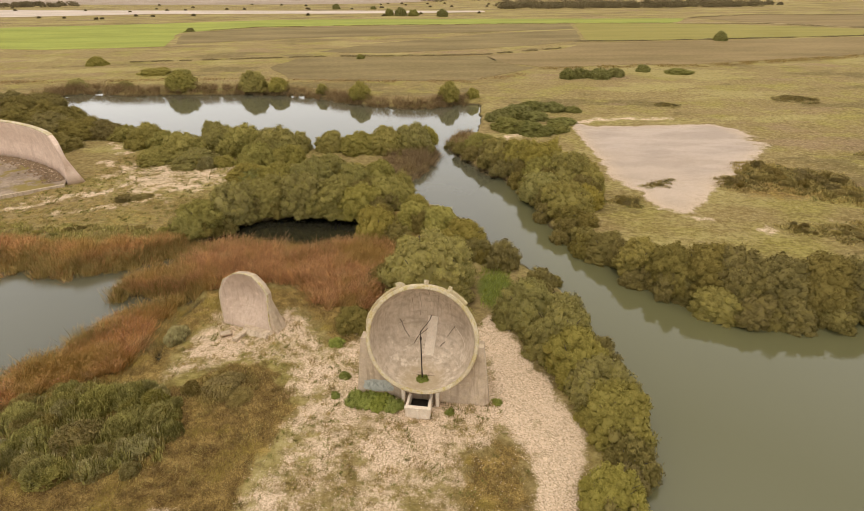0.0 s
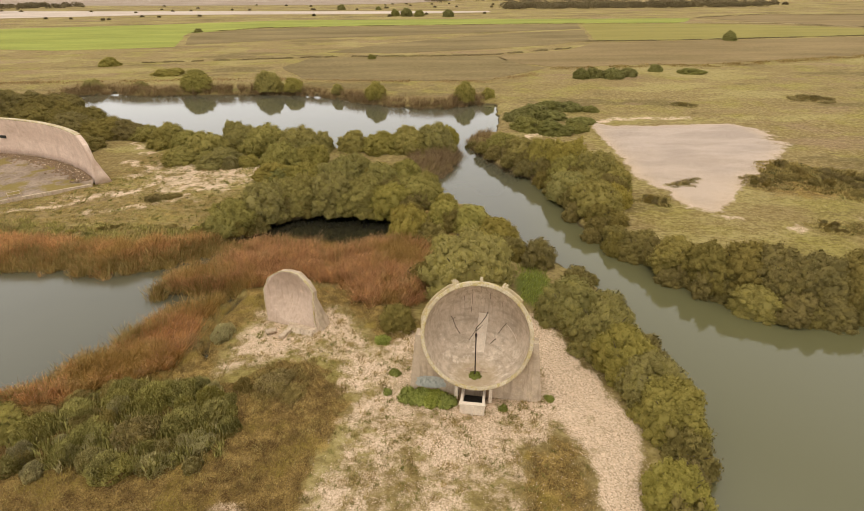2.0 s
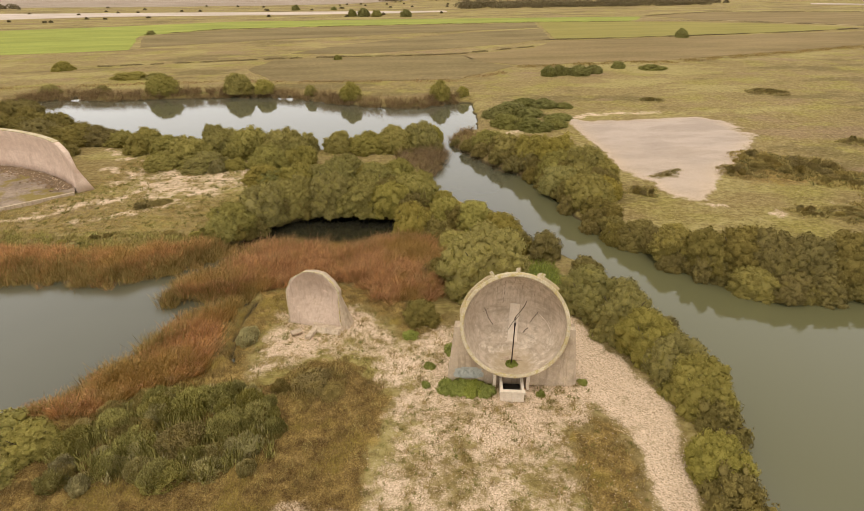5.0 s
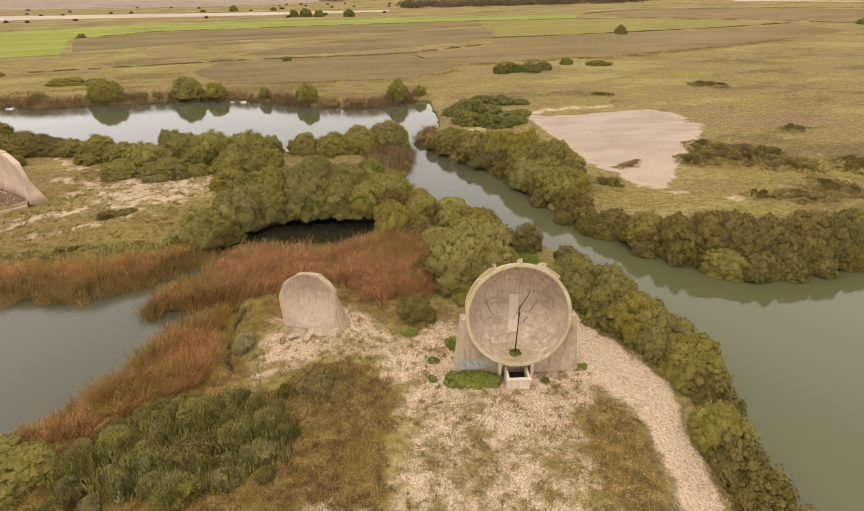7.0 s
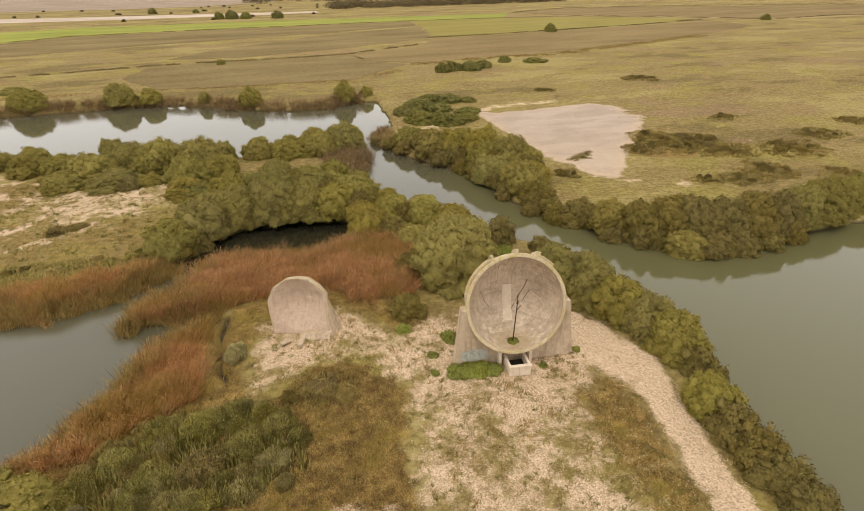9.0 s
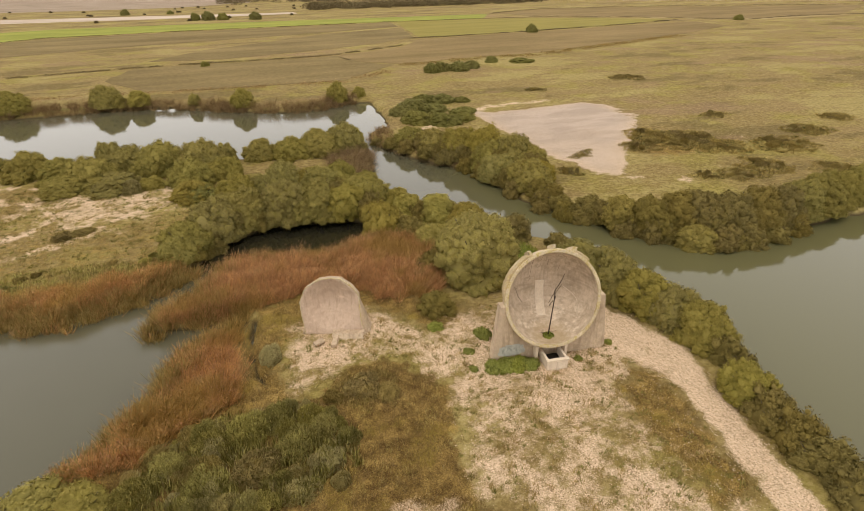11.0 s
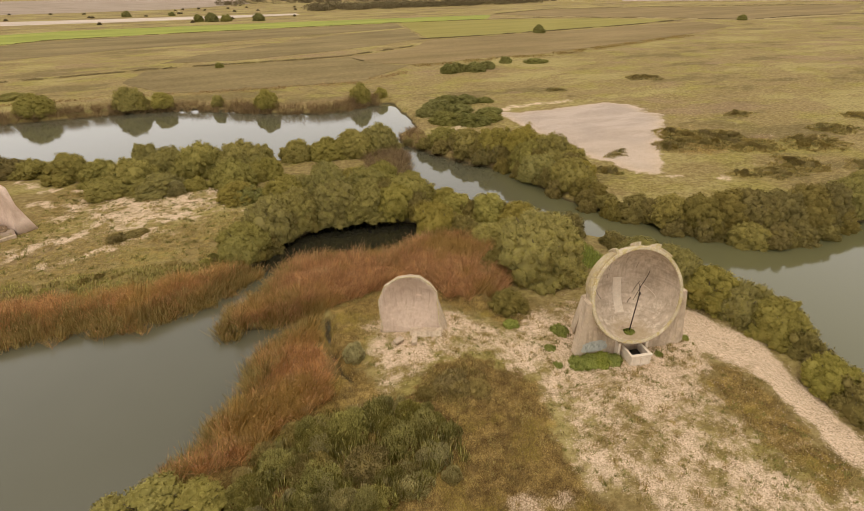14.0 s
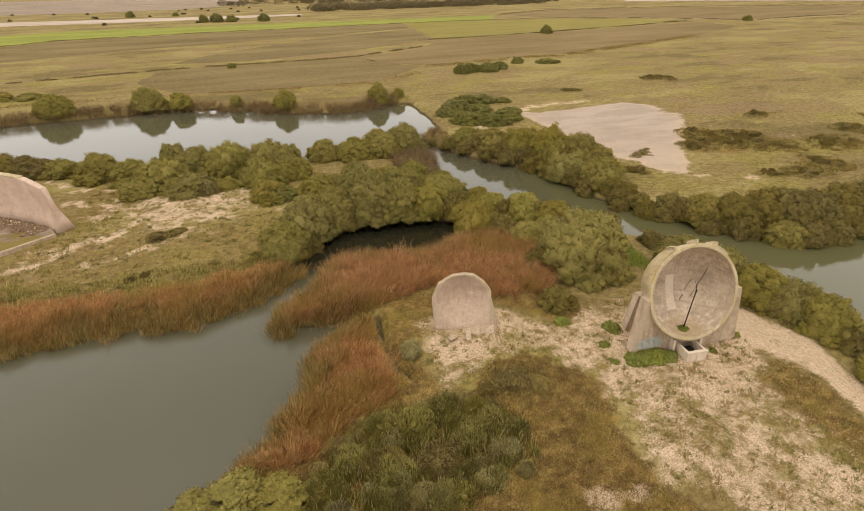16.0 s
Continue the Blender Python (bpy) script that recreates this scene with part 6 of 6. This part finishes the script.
a = [bm.verts.new((x, y, -0.25)) for x, y in lo]
b = [bm.verts.new((x, y, 0.42 if y < 0 else 0.9)) for x, y in hi]
for i in range(len(lo)):
    bm.faces.new((a[i], a[(i + 1) % len(lo)], b[(i + 1) % len(lo)], b[i]))
bm.faces.new(b)
part("ledge", bm, BLOCK, small, "worn flaring foot of the slab")
bm = bmesh.new()
a = [bm.verts.new(p) for p in ((3.0, -0.35, -0.2), (4.1, -0.4, -0.2), (4.0, 1.4, -0.2), (3.0, 1.4, -0.2))]
b = [bm.verts.new(p) for p in ((2.9, -0.05, 3.4), (3.05, -0.05, 3.4), (3.05, 0.75, 3.4), (2.9, 0.75, 3.4))]
for i in range(4):
    bm.faces.new((a[i], a[(i + 1) % 4], b[(i + 1) % 4], b[i]))
bm.faces.new(b)
part("flank", bm, BLOCK, small, "sloping side of the slab")
bm = bmesh.new()
box(bm, -0.55, 0.55, -0.3, 0.3, -0.1, 0.22, 0.08)
stone = part("fallen_block", bm, BLOCK, None)
stone.matrix_basis = pose(-20.9, 45.6, 1.35, 4, 3, 25)
tagged(stone, "pale broken concrete block lying on shingle", "rubble")


# ---- the long curved wall and its forecourt ----
WC, WR, A0, A1 = Vector((-103.3, 61.0)), 50.0, 37.5, 112.0
curve = new("curved_wall_mirror")
tagged(curve, "long pinkish concrete curved listening wall with stained face", "sound mirror")


def arc(r, deg, z):
    a = radians(deg)
    return Vector((WC.x + r * math.cos(a), WC.y + r * math.sin(a), z))


def profile(k):
    """Radius and height round the section; k falls to 0 at the wall's end."""
    t = 7.7 * (0.88 + 0.12 * min(1, k))
    return [(0.0, 0.9), (0.35, 1.2 + t * 0.25), (0.45, 1.2 + t * 0.5), (0.3, 1.2 + t * 0.75), (-0.05, 1.2 + t * 0.97), (-0.05, 1.2 + t), (0.75, 1.2 + t), (1.1, 1.2 + t * 0.6), (2.2, 1.2 + t * 0.2), (2.9, 0.9)]


bm = bmesh.new()
rows = []
for i in range(57):
    deg = A0 + (A1 - A0) * i / 56
    k = 0.15 + (deg - A0) / 6.0
    rows.append([arc(WR + dr, deg, z) for dr, z in profile(k)])
made = [[bm.verts.new(p) for p in r] for r in rows]
for r0, r1 in zip(made, made[1:]):
    for j in range(len(r0)):
        bm.faces.new((r0[j], r0[(j + 1) % len(r0)], r1[(j + 1) % len(r0)], r1[j]))
bm.faces.new(made[0]), bm.faces.new(made[-1])
part("wall_face", bm, PINK, curve, "pinkish water-stained concrete face", True)
bm = bmesh.new()
rows = []
for i in range(50):
    deg = A0 + 6 + (A1 - A0 - 6) * i / 49
    z = 1.2 + 7.7
    rows.append([arc(WR - 0.12, deg, z), arc(WR + 0.82, deg, z), arc(WR + 0.82, deg, z + 0.14), arc(WR - 0.12, deg, z + 0.14)])
made = [[bm.verts.new(p) for p in r] for r in rows]
for r0, r1 in zip(made, made[1:]):
    for j in range(4):
        bm.faces.new((r0[j], r0[(j + 1) % 4], r1[(j + 1) % 4], r1[j]))
bm.faces.new(made[0]), bm.faces.new(made[-1])
part("coping", bm, RIM, curve, "pale coping")
# no hole is cut: a near-black block carries the opening's inner shade
bm = bmesh.new()
bmesh.ops.create_cube(bm, size=1, matrix=Matrix.Translation(arc(WR + 0.36, 76, 5.2)) @ pose(0, 0, 0, 0, 0, 76) @ Matrix.Diagonal((0.3, 1.3, 0.55, 1)))
part("opening", bm, DARK, curve, "dark block standing for a small rectangular opening")

court = new("forecourt")
tagged(court, "mossy stained concrete forecourt below the curved wall", "forecourt", kind="structure")
bm = bmesh.new()
C0, C1 = Vector((-63.6, 90.6, 0)), Vector((-110, 57.5, 0))
top, low = [], []
for i in range(41):
    deg = A0 + 1 + 58 * i / 40
    p = arc(WR + 0.1, deg, 0)
    c = C0 + (C1 - C0) * (i / 40) ** 0.9
    top.append([bm.verts.new((*(p * (1 - u) + c * u).xy, 1.75 - 0.35 * u)) for u in (0, 0.25, 0.5, 0.75, 1)])
for r0, r1 in zip(top, top[1:]):
    for j in range(4):
        bm.faces.new((r0[j], r0[j + 1], r1[j + 1], r1[j]))
part("slab", bm, APRON, court)
bm = bmesh.new()
d = (C1 - C0).normalized()
q = Matrix.Translation((C0 + C1) / 2 + Vector((0, 0, 1.25))) @ Matrix.Rotation(math.atan2(d.y, d.x), 4, "Z") @ Matrix.Diagonal(((C1 - C0).length, 0.45, 0.75, 1))
bmesh.ops.create_cube(bm, size=1, matrix=q)
part("kerb", bm, BLOCK, court, "pale concrete kerb")
rail = new("barrier_rail")
rail.matrix_basis = pose(-73.3, 83.6, 1.2, 0, 0, 40)
tagged(rail, "weathered low pipe barrier at the forecourt edge", "barrier")
for x, y in ((0, 0), (1.8, 0), (0, 1.8), (1.8, 1.8)):
    bm = bmesh.new()
    tube(bm, (x, y, -0.2), (x, y, 1.0), 0.06, 0.06)
    part("post", bm, BLOCK, rail)
for p, q in (((0, 0, 0.95), (1.8, 0, 0.95)), ((0, 1.8, 0.95), (1.8, 1.8, 0.95)), ((0, 0, 0.95), (0, 1.8, 0.95)), ((0, 0, 0.5), (1.8, 0, 0.5))):
    bm = bmesh.new()
    tube(bm, p, q, 0.05, 0.05)
    part("bar", bm, BLOCK, rail)


def rubble(points, size, mat, name, label, seed):
    """Loose stones: squashed octahedra of random size."""
    rng = np.random.RandomState(seed)
    n = len(points)
    base = np.array([(1, 0, 0), (0, 1, 0), (-1, 0, 0), (0, -1, 0), (0, 0, 0.8), (0, 0, -0.6)], float)
    a = rng.uniform(0, 6.283, n)
    s = size * rng.uniform(0.5, 1.5, (n, 1, 1)) * rng.uniform(0.6, 1.3, (n, 6, 1))
    v = base[None] * s
    c, sn = np.cos(a)[:, None], np.sin(a)[:, None]
    v = np.stack([v[..., 0] * c - v[..., 1] * sn, v[..., 0] * sn + v[..., 1] * c, v[..., 2]], -1) + points[:, None]
    f = np.array([(0, 1, 4), (1, 2, 4), (2, 3, 4), (3, 0, 4), (1, 0, 5), (2, 1, 5), (3, 2, 5), (0, 3, 5)])
    tagged(new(name, raw_mesh(name, v.reshape(-1, 3), (np.arange(n)[:, None, None] * 6 + f).reshape(-1, 3), mat)), label, "stones", kind="stuff")


rng = np.random.RandomState(61)
deg = np.radians(rng.uniform(A0 + 2, 100, 2600))
rr = WR - np.abs(rng.normal(0, 1.3, 2600))
rubble(np.column_stack([WC.x + rr * np.cos(deg), WC.y + rr * np.sin(deg), 1.72 + 0 * rr]), 0.22, EARTH, "rubble", "broken rubble and earth along the wall foot", 62)
pick = rng.rand(2600) < 0.1
PEBBLE = make_plain("pale_flint", (0.66, 0.52, 0.38), 0.8, 0, 0.3)
q, d = scatter(np.random.RandomState(63), PATHWAY, 14)
rubble(np.column_stack([q, height(q[:, 0], q[:, 1]) + 0.01]), 0.04, PEBBLE, "pebbles", "pale flint shingle on the path", 64)
rubble(np.column_stack([WC.x + rr * np.cos(deg), WC.y + rr * np.sin(deg), 1.85 + 0 * rr])[pick], 0.11, PEBBLE, "rubble", "pale broken stones along the wall foot", 67)
q, d = scatter(np.random.RandomState(65), SHINGLE, 5)
rubble(np.column_stack([q, height(q[:, 0], q[:, 1]) + 0.01]), 0.04, PEBBLE, "pebbles", "pale flint shingle round the concrete mirrors", 66)
